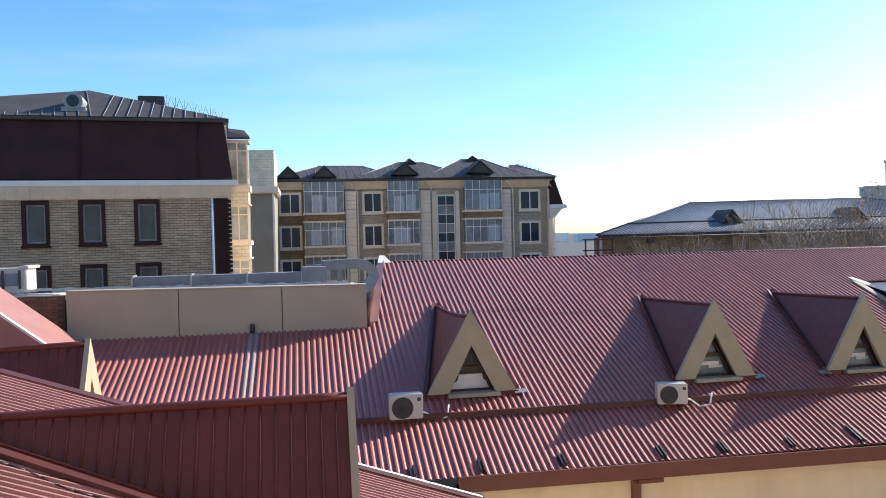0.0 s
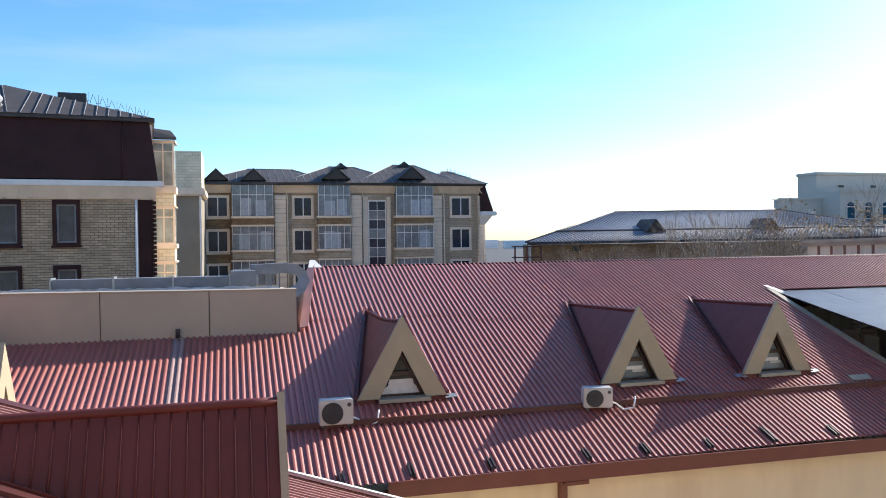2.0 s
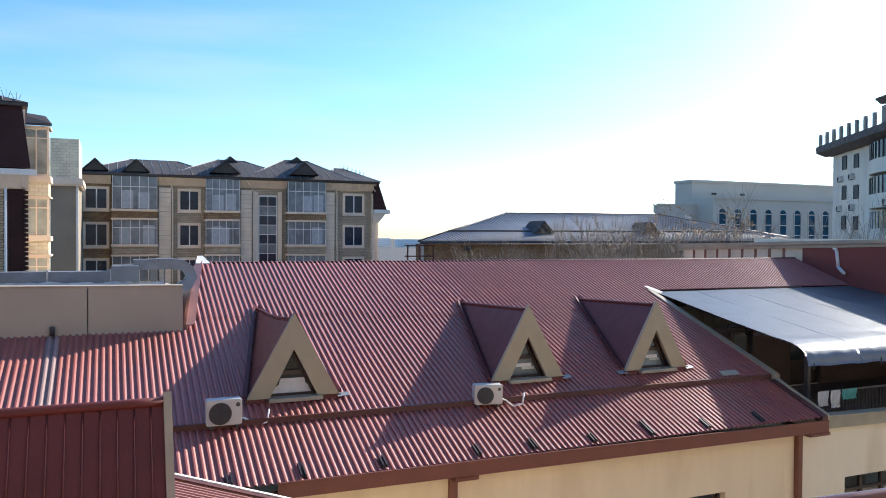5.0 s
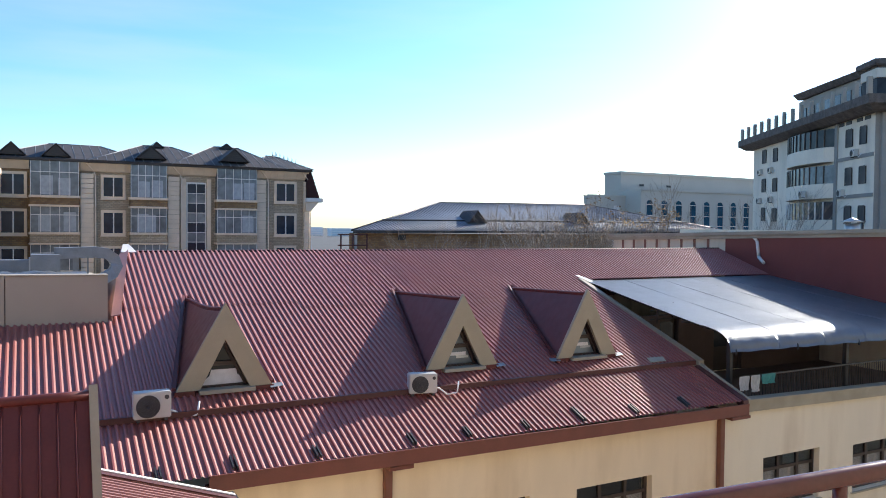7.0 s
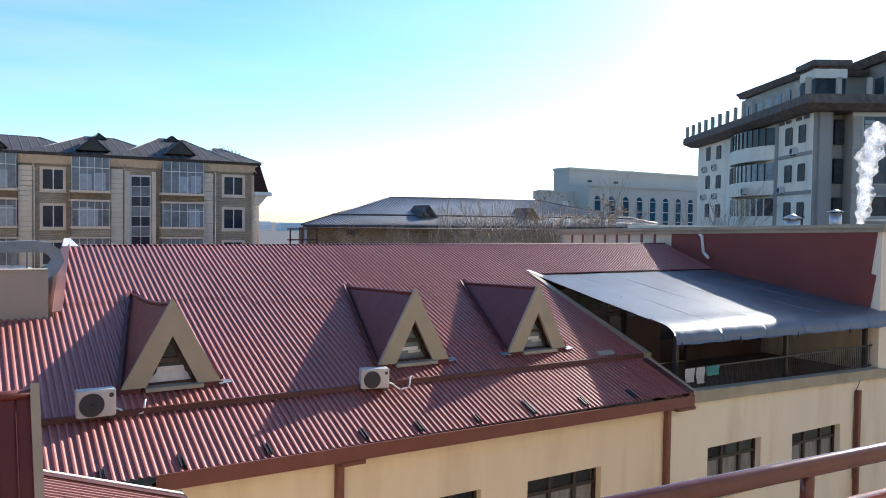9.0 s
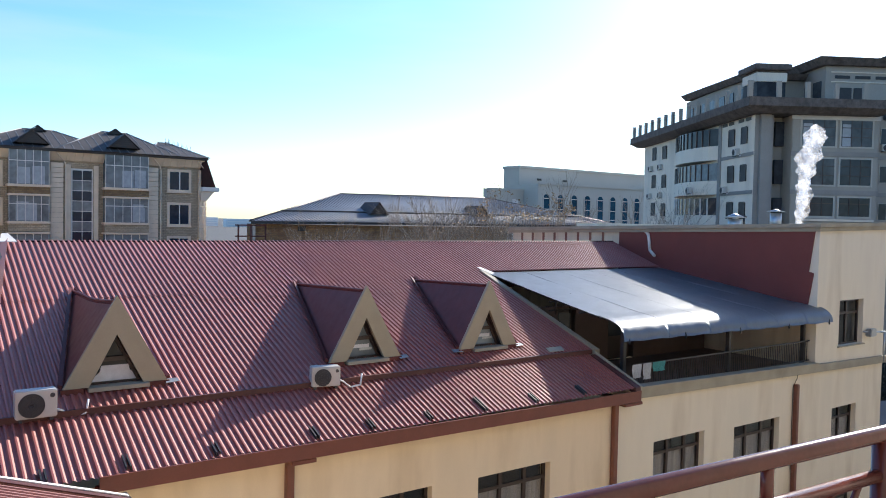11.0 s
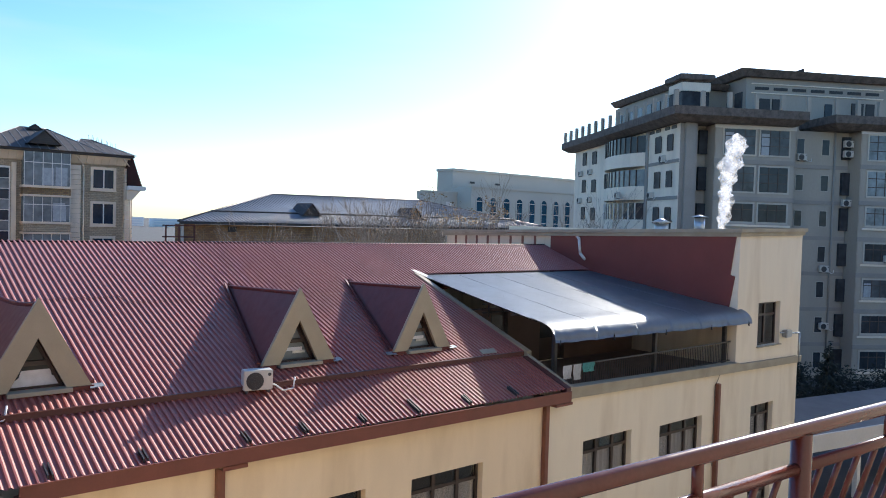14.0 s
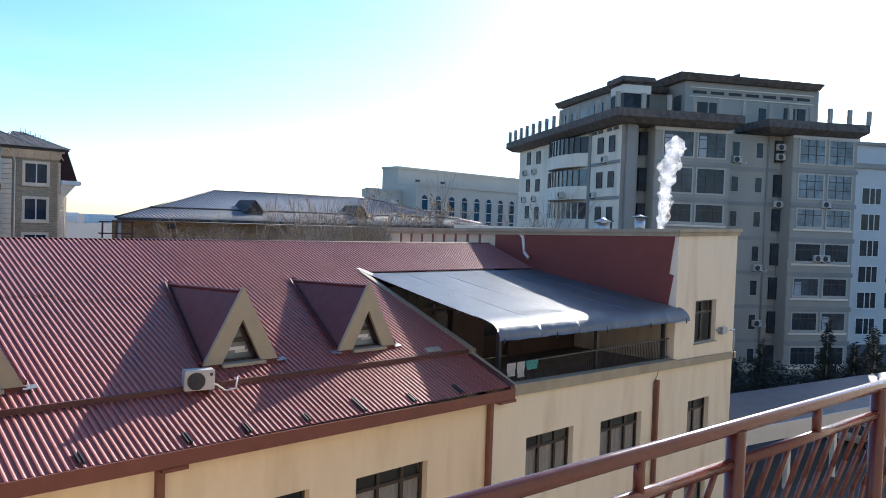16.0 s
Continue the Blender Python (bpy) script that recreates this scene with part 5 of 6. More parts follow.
# -- long apartment house behind the roof --
B = empty("apartment_house", "tan brick apartment house with dark seamed hip roof", "house", pose(0, 69, 0))
WTOP = [(3.75, 2.2), (0.85, -0.82), (-2.1, -3.8)]
part("wall", boxed((-2.6, 22.55, 0, 12, 0, Z(4.3))), FAR_BRICK, B)
part("wall", boxed((-2.6, 3.6, -0.15, -0.01, 0, Z(4.2))), FAR_BRICK_DARK, B)
for x0, x1, d in ((-2.75, -2.45, 0.3), (3.65, 4.62, 0.5), (10.35, 11.3, 0.5), (17.9, 18.75, 0.5), (22.35, 23.0, 0.35)):
    for i in range(26):
        z = -6.0 + i * 0.4
        if z < 4.0:
            part("pilaster_block", boxed((x0, x1, -d, 0.05, Z(z), Z(z + 0.38)), bevel=0.02), STONE_TRIM, B)
for x0, x1 in ((-1.9, -0.35), (5.4, 6.85), (19.85, 21.5)):
    for zt, zb in WTOP:
        framed_window(x0, x1, Z(zb), Z(zt), -0.15 if x0 < 0 else 0.0, B, STONE_TRIM, GLASS_BLUE, border=0.22, proud=0.08, mull=(0.52,), bar=0.09, bar_mat=WHITE_TRIM)
for x0, x1 in ((0.1, 3.5), (7.4, 10.2), (14.4, 17.8)):
    for k, (zt, zb) in enumerate(((4.84, 2.15), (1.25, -0.75), (-1.75, -3.8))):
        bay = part("bay_window", boxed((x0, x1, -0.9, 0.0, Z(zb), Z(zt))), GLASS_BAY, B, "glazed balcony bay with pale frames")
        n = 5
        for i in range(n + 1):
            xb = x0 + (x1 - x0) * i / n
            part("frame", boxed((xb - 0.022, xb + 0.022, -0.95, -0.901, Z(zb), Z(zt))), WHITE_TRIM, bay)
        part("frame", boxed((x0, x1, -0.945, -0.902, Z(zb + (zt - zb) * 0.68) - 0.03, Z(zb + (zt - zb) * 0.68) + 0.03)), WHITE_TRIM, bay)
        part("bay_front", boxed((x0 - 0.05, x1 + 0.05, -0.95, 0, Z(zb - 0.8), Z(zb - 0.2))), FAR_BRICK_DARK if k == 0 else FAR_BRICK, bay)
        part("bay_ledge", boxed((x0 - 0.15, x1 + 0.15, -1.1, 0, Z(zb - 0.2), Z(zb)), bevel=0.04), STONE_TRIM, bay)
        if k:
            part("bay_ledge", boxed((x0 - 0.15, x1 + 0.15, -1.1, 0, Z(zt), Z(zt + 0.16)), bevel=0.04), STONE_TRIM, bay)
        rng = random.Random(int(x0 * 10) + k)
        for i in range(2):
            xa = x0 + 0.4 + rng.random() * (x1 - x0 - 1.4)
            part("curtain", boxed((xa, xa + 0.9, -0.912 - 0.006 * i, -0.904 - 0.006 * i, Z(zb + 0.05), Z(zb + 1.3 + 0.3 * rng.random()))), CURTAIN_FAR, bay)
slot = part("stair_window", boxed((11.95, 13.6, -0.05, 0.02, Z(-4.2), Z(3.6))), WHITE_TRIM, B, "tall stair window strip with blue-grey panels")
for i in range(9):
    z = 3.45 - i * 0.84
    mat = GLASS_BLUE if i % 2 == 0 else GLASS_BAY
    for xa, xb in ((12.05, 12.75), (12.81, 13.5)):
        part("pane", boxed((xa, xb, -0.07, -0.051, Z(z - 0.78), Z(z))), mat, slot)
part("surround", boxed((11.55, 11.9, -0.2, 0.02, Z(-4.2), Z(3.9)), (13.65, 14.0, -0.2, 0.02, Z(-4.2), Z(3.9))), STONE_TRIM, slot)
for x in (-2.3, 4.75, 11.45, 18.95, 22.75):
    bm = bmesh.new()
    path_tube(bm, [(x - 0.7, -0.75, Z(4.8)), (x - 0.1, -0.55, Z(4.15)), (x, -0.55, Z(3.8)), (x, -0.55, Z(-6))], 0.05, 8)
    part("downpipe", bm, STONE_TRIM, B)
for x0, x1 in ((-2.7, 0.0), (3.5, 7.4), (10.2, 14.4), (17.8, 22.7)):
    bm = bmesh.new()
    prism(bm, [(x0, 0.0, Z(4.15)), (x0, -0.2, Z(4.2)), (x0, -0.7, Z(4.85)), (x0, 0.0, Z(4.85))], (x1 - x0, 0, 0))
    part("cornice", bm, STONE_TRIM, B)
    n = int((x1 - x0) / 0.6)
    for i in range(n):
        xa = x0 + 0.15 + i * (x1 - x0) / n
        bm = bmesh.new()
        prism(bm, [(xa, -0.12, Z(4.2)), (xa, -0.3, Z(4.2)), (xa, -0.78, Z(4.84)), (xa, -0.6, Z(4.84))], (0.16, 0, 0))
        part("bracket", bm, STONE_TRIM, B)
part("eave", boxed((-2.9, 22.95, -1.02, 12.4, Z(4.86), Z(5.06)), bevel=0.04), SLATE, B)


def hip(parent, x0, x1, y0, y1, z0, zr, rx0, rx1, mat=None, seams=0.7, seam_r=0.02):
    """A hip roof with standing seams on its front slope."""
    ym = (y0 + y1) / 2
    bm = bmesh.new()
    c = [bm.verts.new(p) for p in ((x0, y0, z0), (x1, y0, z0), (x1, y1, z0), (x0, y1, z0), (rx0, ym, zr), (rx1, ym, zr))]
    for f in ((0, 1, 5, 4), (1, 2, 5), (2, 3, 4, 5), (3, 0, 4), (3, 2, 1, 0)):
        bm.faces.new([c[i] for i in f])
    bmesh.ops.recalc_face_normals(bm, faces=bm.faces[:])
    rf = part("roof", bm, mat or SLATE, parent)
    x = x0 + seams
    bm = bmesh.new()
    while x < x1 - 0.2:
        t = 1.0
        if x < rx0:
            t = (x - x0) / max(0.01, rx0 - x0)
        elif x > rx1:
            t = (x1 - x) / max(0.01, x1 - rx1)
        tube(bm, (x, y0, z0 + 0.01), (x, y0 + (ym - y0) * t, z0 + (zr - z0) * t + 0.01), seam_r, sides=5)
        x += seams
    ob = part("roof_seam", bm, SEAM, rf)
    ob["kind"] = "stuff"
    bm = bmesh.new()
    tube(bm, (rx0, ym, zr + 0.02), (rx1, ym, zr + 0.02), seam_r * 2.2, sides=6)
    tube(bm, (x0, y0, z0), (rx0, ym, zr + 0.02), seam_r * 2, sides=6)
    tube(bm, (x1, y0, z0), (rx1, ym, zr + 0.02), seam_r * 2, sides=6)
    part("ridge_strip", bm, SEAM, rf)
    return rf


def small_dormer(parent, x, y, z, w, h, depth, mat, face):
    """A small gabled roof dormer with a dark louvred front."""
    bm = bmesh.new()
    prism(bm, [(x - w, y, z), (x + w, y, z), (x, y, z + h)], (0, depth, 0))
    dm = part("roof_dormer", bm, face, parent, "small dark gabled roof dormer")
    for k in (-1, 1):
        bm = bmesh.new()
        prism(bm, [(x + k * (w + 0.15), y - 0.12, z - 0.06), (x, y - 0.12, z + h + 0.02), (x, y - 0.12, z + h + 0.1), (x + k * (w + 0.2), y - 0.12, z - 0.02)], (0, depth + 0.12, 0))
        part("dormer_roof", bm, mat, dm)
    for i in range(5):
        t = (i + 0.6) / 6
        part("louvre", boxed((x - w * (1 - t) * 0.85, x + w * (1 - t) * 0.85, y - 0.05, y - 0.002, z + h * t - 0.03, z + h * t + 0.03)), BLACK, dm)


hip(B, -3.0, 9.0, -1.0, 12, Z(5.06), Z(6.75), 1.5, 5.6)
hip(B, 4.2, 15.5, -1.1, 11, Z(5.06), Z(7.0), 9.0, 11.4)
hip(B, 10.6, 20.5, -1.2, 11, Z(5.06), Z(7.25), 15.2, 17.4)
hip(B, 17.7, 23.0, -1.15, 10, Z(5.06), Z(6.6), 20.0, 20.9, seams=0.6)
for x, z, w, h in ((-1.2, 5.25, 0.85, 0.9), (1.9, 5.25, 0.9, 0.95), (9.0, 5.4, 1.1, 1.0), (15.9, 5.5, 1.1, 1.05)):
    small_dormer(B, x, -0.7, Z(z), w, h, 3.0, SLATE, SLATE)
for x, z in ((10.1, 7.0), (16.3, 7.2)):
    small_dormer(B, x, 4.2, Z(z - 0.15), 0.5, 0.4, 0.8, SLATE, BLACK)
bm = bmesh.new()
prism(bm, [(22.5, -0.6, Z(5.0)), (22.9, -0.6, Z(5.0)), (23.75, -0.6, Z(2.5)), (22.5, -0.6, Z(2.5))], (0, 10, 0))
part("mansard", bm, MANSARD, B)
part("side_cornice", boxed((22.4, 24.0, -0.9, 9.5, Z(2.12), Z(2.5)), bevel=0.06), WHITE_TRIM, B)
bm = bmesh.new()
prism(bm, [(22.4, -0.7, Z(1.3)), (22.9, -0.7, Z(1.3)), (23.6, -0.7, Z(2.12)), (22.4, -0.7, Z(2.12))], (0, 9, 0))
part("side_cornice", bm, STONE_TRIM, B)
bm = bmesh.new()
for i in range(6):
    x = 20.6 + i * 0.4
    tube(bm, (x - 0.1, 3.5, Z(6.3 - 0.1 * i)), (x - 0.16, 3.5, Z(6.95 - 0.12 * i)), 0.02, sides=4)
    tube(bm, (x + 0.1, 3.5, Z(6.3 - 0.1 * i)), (x + 0.16, 3.5, Z(6.95 - 0.12 * i)), 0.02, sides=4)
    tube(bm, (x - 0.2, 3.5, Z(6.6 - 0.12 * i)), (x + 0.2, 3.5, Z(6.6 - 0.12 * i)), 0.02, sides=4)
part("roof_cresting", bm, BLACK, B)

BARK_DARK = material("dark_brown_boards", (0.06, 0.04, 0.03), rough=0.8, vary=0.2, scale=3, fine=20, bump=0.1)

# -- low house with grey ribbed hip roof --
C = empty("grey_roofed_house", "low brick house with wide grey ribbed hip roof", "house", pose(0, 58, 0))
part("wall", boxed((23.4, 64, 0.8, 2.0, 0, Z(-0.6))), FAR_BRICK_DARK, C)
bm = bmesh.new()
hexa(bm, [(22.9, -0.1, Z(-0.58)), (66, -0.1, Z(-0.42)), (66, 20, Z(-0.42)), (31.6, 20, Z(-0.58)), (22.9, -0.1, Z(-0.37)), (66, -0.1, Z(-0.21)), (66, 20, Z(-0.21)), (31.6, 20, Z(-0.37))])
part("eave", bm, BLACK, C)
bm = bmesh.new()
c = [bm.verts.new(p) for p in ((22.8, -0.1, Z(-0.36)), (66.2, -0.1, Z(-0.2)), (66.2, 20, Z(-0.2)), (31.5, 20, Z(-0.36)), (36.0, 10, Z(2.38)), (54.5, 10, Z(2.62)))]
for f in ((0, 1, 5, 4), (1, 2, 5), (2, 3, 4, 5), (3, 0, 4)):
    bm.faces.new([c[i] for i in f])
bmesh.ops.recalc_face_normals(bm, faces=bm.faces[:])
roofC = part("roof", bm, GREY_ROOF, C)
P0, P1, R0, R1 = Vector((22.8, -0.1, Z(-0.36))), Vector((66.2, -0.1, Z(-0.2))), Vector((36.0, 10, Z(2.38))), Vector((54.5, 10, Z(2.62)))
bm = bmesh.new()
x = 23.2
while x < 66:
    lo = P0.lerp(P1, (x - P0.x) / (P1.x - P0.x))
    if x < R0.x:
        hi = P0.lerp(R0, (x - P0.x) / (R0.x - P0.x))
    elif x > R1.x:
        hi = P1.lerp(R1, (P1.x - x) / (P1.x - R1.x))
    else:
        hi = R0.lerp(R1, (x - R0.x) / (R1.x - R0.x))
    d = Vector((0, 0, 0.02))
    tube(bm, lo + d, hi + d, 0.05, sides=4)
    x += 0.34
ob = part("roof_rib", bm, GREY_ROOF, roofC)
ob["kind"] = "stuff"
bm = bmesh.new()
q = 0.3
a, b = P0.lerp(R0, q), P1.lerp(R1, q)
prism(bm, [a + Vector((0, -0.12, 0.12)), b + Vector((0, -0.12, 0.12)), b + Vector((0, 0.02, 0.16)), a + Vector((0, 0.02, 0.16))], (0, 0, -0.16))
part("roof_step", bm, BLACK, roofC)
bm = bmesh.new()
tube(bm, P0, R0, 0.09, sides=6)
tube(bm, R0, R1, 0.09, sides=6)
tube(bm, P1, R1, 0.09, sides=6)
part("ridge_strip", bm, BLACK, roofC)
for x in (35.8, 47.7):
    small_dormer(C, x, 2.0, Z(0.42), 0.8, 1.0, 2.6, SLATE, BARK_DARK)
part("window_opening", boxed((27.3, 28.0, 0.7, 0.82, Z(-1.15), Z(-0.75))), BLACK, C)
part("downpipe", boxed((23.35, 23.55, 0.6, 0.79, Z(-8), Z(-0.6))), GALV, C)
for z in (-1.9, -2.3):
    part("band", boxed((25, 64, 0.7, 0.79, Z(z - 0.12), Z(z))), GREY_ROOF, C)
part("white_gable", boxed((50, 66, 0.2, 0.75, Z(-2.2), Z(-0.9))), WHITE_WALL, C)

# -- grey hall with arched windows --
Eh = empty("arched_hall", "large grey-beige hall with tall arched windows", "building", pose(0, 105, 0))
part("wall", boxed((96.8, 150, 0, 8, 0, Z(7.0))), ARCH_WALL, Eh)
part("parapet", boxed((96.6, 150, -0.25, 0.0, Z(6.9), Z(7.3)), bevel=0.05), ARCH_WALL, Eh)
part("upper_block", boxed((99.1, 160, 8, 12.6, 0, Z(10.4))), ARCH_WALL, Eh)
part("upper_parapet", boxed((98.9, 160, 7.7, 12.8, Z(10.4), Z(10.9)), bevel=0.05), ARCH_WALL, Eh)
part("side_block", boxed((87.9, 99.5, 4, 5.0, 0, Z(5.9))), ARCH_WALL, Eh)
part("side_parapet", boxed((87.8, 99.5, 3.85, 4.0, Z(5.7), Z(6.1)), bevel=0.05), ARCH_WALL, Eh)
part("notice_panel", boxed((94.0, 95.4, 3.9, 3.99, Z(2.6), Z(4.2))), WHITE_TRIM, Eh)
for x in (103.5, 110.5):
    part("vent_slot", boxed((x, x + 1.2, 7.66, 7.69, Z(8.2), Z(8.6))), BLACK, Eh)
for i in range(12):
    x, w, z0, z1 = 98.9 + i * 3.6, 0.75, -1.0, 4.5
    bm = bmesh.new()
    arc = [(x + w * math.cos(math.pi * k / 12), -0.03, Z(z1) + w * math.sin(math.pi * k / 12)) for k in range(13)]
    prism(bm, [(x - w, -0.03, Z(z0)), (x + w, -0.03, Z(z0))] + arc, (0, 0.05, 0))
    win = part("arched_window", bm, GLASS_ARCH, Eh, "tall arched teal window")
    for zz in (0.6, 2.4, 4.4):
        part("glazing_bar", boxed((x - w, x + w, -0.06, -0.031, Z(zz), Z(zz + 0.12))), CONCRETE_PALE, win)
    for k in (-1, 1):
        part("surround", boxed((x + k * (w + 0.02), x + k * (w + 0.28), -0.12, 0.0, Z(z0), Z(z1 + 0.2))), ARCH_WALL, win)

# -- tall apartment tower --
F = empty("apartment_tower", "tall grey rendered apartment tower with roof terrace", "building", pose(59, 38, 0, 0, 0, -33))
FL = 3.21
ROWS_F = [8.95 - FL * i for i in range(7)]
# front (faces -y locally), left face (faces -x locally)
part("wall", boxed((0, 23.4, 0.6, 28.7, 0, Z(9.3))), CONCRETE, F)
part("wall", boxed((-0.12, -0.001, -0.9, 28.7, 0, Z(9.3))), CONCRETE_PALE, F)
bm = boxed((-0.1, 1.45, -1.3, 0.62, 0, Z(9.3)))
bmesh.ops.bevel(bm, geom=[e for e in bm.edges if abs(e.verts[0].co.z - e.verts[1].co.z) > 5], offset=0.35, segments=4, affect="EDGES")
# Dark render on the pier stands for the shade at this corner.
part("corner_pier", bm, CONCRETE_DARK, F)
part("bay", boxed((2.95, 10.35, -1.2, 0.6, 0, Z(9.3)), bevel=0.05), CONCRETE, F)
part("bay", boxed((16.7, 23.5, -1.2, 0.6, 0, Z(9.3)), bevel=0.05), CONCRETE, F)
part("wall_panel", boxed((10.4, 16.65, 0.5, 0.6, 0, Z(9.3))), CONCRETE, F)
for i, zt in enumerate(ROWS_F):
    for xa, xb, yy in ((3.75, 6.6, -1.2), (7.1, 9.75, -1.2), (17.4, 19.95, -1.2), (20.5, 22.95, -1.2)):
        h = 2.15 if i < 2 else 1.55
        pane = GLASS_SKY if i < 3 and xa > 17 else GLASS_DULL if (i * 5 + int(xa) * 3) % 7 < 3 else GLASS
        framed_window(xa, xb, Z(zt - h), Z(zt), yy - 0.02, F, CONCRETE_MID, pane, border=0.14, proud=0.06, mull=(0.33, 0.66), transom=(0.36, 0.72) if i < 2 else 0.68, bar=0.07, sill=i > 1)
        if pane is GLASS_DULL:
            part("curtain", boxed((xa + 0.1, xa + (xb - xa) * 0.31, yy - 0.052, yy - 0.051, Z(zt - h + 0.02), Z(zt - 0.3))), CURTAIN_FAR, F)
    for xa, xb in ((2.2, 2.94), (15.95, 16.69)):
        part("side_window", boxed((xa, xb, 0.2, 0.55, Z(zt - 2.1), Z(zt - 0.05))), WINDOW_DARK, F)
    for xa in (11.6, 14.05):
        framed_window(xa, xa + 0.68, Z(zt - 1.75), Z(zt - 0.38), 0.48, F, CONCRETE_MID, GLASS, border=0.05, proud=0.03, mull=(), sill=False)
    part("floor_band", boxed((2.85, 10.45, -1.3, -1.201, Z(zt - 3.0), Z(zt - 2.6)), bevel=0.02), CONCRETE_DARK, F)
    part("floor_band", boxed((16.6, 23.6, -1.3, -1.201, Z(zt - 3.0), Z(zt - 2.6)), bevel=0.02), CONCRETE_DARK, F)
    part("floor_band", boxed((10.46, 16.59, 0.42, 0.499, Z(zt - 3.0), Z(zt - 2.65))), CONCRETE_DARK, F)
    if i > 1:
        for xa, xb in ((3.4, 10.1), (17.0, 23.2)):
            part("window_ledge", boxed((xa, xb, -1.36, -1.301, Z(zt - 1.98), Z(zt - 1.8))), CONCRETE_PALE, F)
    # left face windows: local plane x = -0.12
    for ya, yb, z0, z1, nm in ((0.4, 1.45, zt - 1.9, zt - 0.5, "window"), (2.9, 4.05, zt - 1.9, zt - 0.45, "window"), (20.7, 21.9, zt - 1.6, zt - 0.2, "window"), (24.3, 25.4, zt - 1.5, zt - 0.05, "window")):
        w_ = part(nm, boxed((-0.2, -0.121, ya, yb, Z(z0), Z(z1))), WINDOW_DARK, F)
        part("window_frame", boxed((-0.24, -0.201, ya - 0.06, ya, Z(z0), Z(z1)), (-0.24, -0.201, yb, yb + 0.06, Z(z0), Z(z1)), (-0.24, -0.201, ya, yb, Z(z1), Z(z1 + 0.06))), BROWN, w_)
    # curved bay on the left face
    bm = bmesh.new()
    bm2 = bmesh.new()
    n = 12
    pts = [(-0.12 - 1.5 * math.sin(math.pi * k / n) ** 0.6, 6.3 + 10.6 * k / n) for k in range(n + 1)]
    for tgt, z0, z1, grow in ((bm, zt - FL + 0.35, zt - 1.55, 0.0), (bm2, zt - 1.55, zt + 0.05, -0.08)):
        lo = [tgt.verts.new((min(-0.121, px - grow), py, Z(z0))) for px, py in pts]
        hi = [tgt.verts.new((min(-0.121, px - grow), py, Z(z1))) for px, py in pts]
        for k in range(n):
            tgt.faces.new((lo[k], lo[k + 1], hi[k + 1], hi[k]))
        tgt.faces.new(hi)
        tgt.faces.new(lo[::-1])
        bmesh.ops.recalc_face_normals(tgt, faces=tgt.faces[:])
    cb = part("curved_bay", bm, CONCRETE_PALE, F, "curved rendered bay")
    gl_ = part("bay_glazing", bm2, GLASS_SKY if i == 1 else GLASS, cb)
    for px, py in pts[1:-1]:
        part("mullion", boxed((px - 0.0, px + 0.1, py - 0.06, py + 0.06, Z(zt - 1.54), Z(zt + 0.04))), BROWN if i != 2 else WHITE_TRIM, cb)
    part("floor_band", boxed((-0.2, -0.122, -0.85, 5.7, Z(zt - 3.0), Z(zt - 2.7))), CONCRETE_DARK, F)
part("pier_strip", boxed((-0.24, -0.122, 5.75, 6.3, 0, Z(9.3))), CONCRETE_DARK, F)
# pale frieze above the top bays
part("frieze", boxed((2.85, 10.45, -1.32, -1.2, Z(9.0), Z(9.6)), bevel=0.03), WHITE_WALL, F)
part("frieze", boxed((16.6, 23.65, -1.32, -1.2, Z(9.05), Z(9.6)), bevel=0.03), WHITE_WALL, F)
for i in range(4):
    part("slot_vent", boxed((-0.17, -0.121, -0.2 + i * 1.4 + (0.6 if i > 1 else 0), 0.8 + i * 1.4 + (0.6 if i > 1 else 0), Z(8.95), Z(9.25))), BLACK, F)
# mottled overhanging terrace edge
for x0, x1, y0, y1 in ((-1.6, 10.5, -3.0, 30.0), (13.3, 23.75, -2.4, 6)):
    bm = bmesh.new()
    hexa(bm, [(x0 + 0.8, y0 + 0.8, Z(9.3)), (x1 - 0.5, y0 + 0.8, Z(9.3)), (x1 - 0.5, y1 - 0.5, Z(9.3)), (x0 + 0.8, y1 - 0.5, Z(9.3)),
              (x0, y0, Z(9.75)), (x1, y0, Z(9.75)), (x1, y1, Z(9.75)), (x0, y1, Z(9.75))])
    box(bm, x0 + 0.02, x1 - 0.02, y0 + 0.02, y1 - 0.02, Z(9.751), Z(10.45))
    part("terrace_edge", bm, SHINGLE, F, "overhanging edge of mottled brown shingles")
for x0, x1, y, in ((-1.5, 10.4, -2.9), (13.4, 23.65, -2.3)):
    k = int((x1 - x0) / 2.0)
    for i in range(k + 1):
        xx = x0 + (x1 - x0) * i / k
        part("terrace_post", boxed((xx - 0.16, xx + 0.16, y - 0.1, y + 0.22, Z(10.45), Z(11.75))), CONCRETE, F)
for i in range(15):
    yy = -2.7 + i * 2.26
    part("terrace_post", boxed((-1.55, -1.25, yy - 0.16, yy + 0.16, Z(10.45), Z(11.75))), CONCRETE, F)
part("glass_guard", boxed((-1.44, -1.41, 14, 29.8, Z(10.5), Z(11.5))), CLEAR, F)
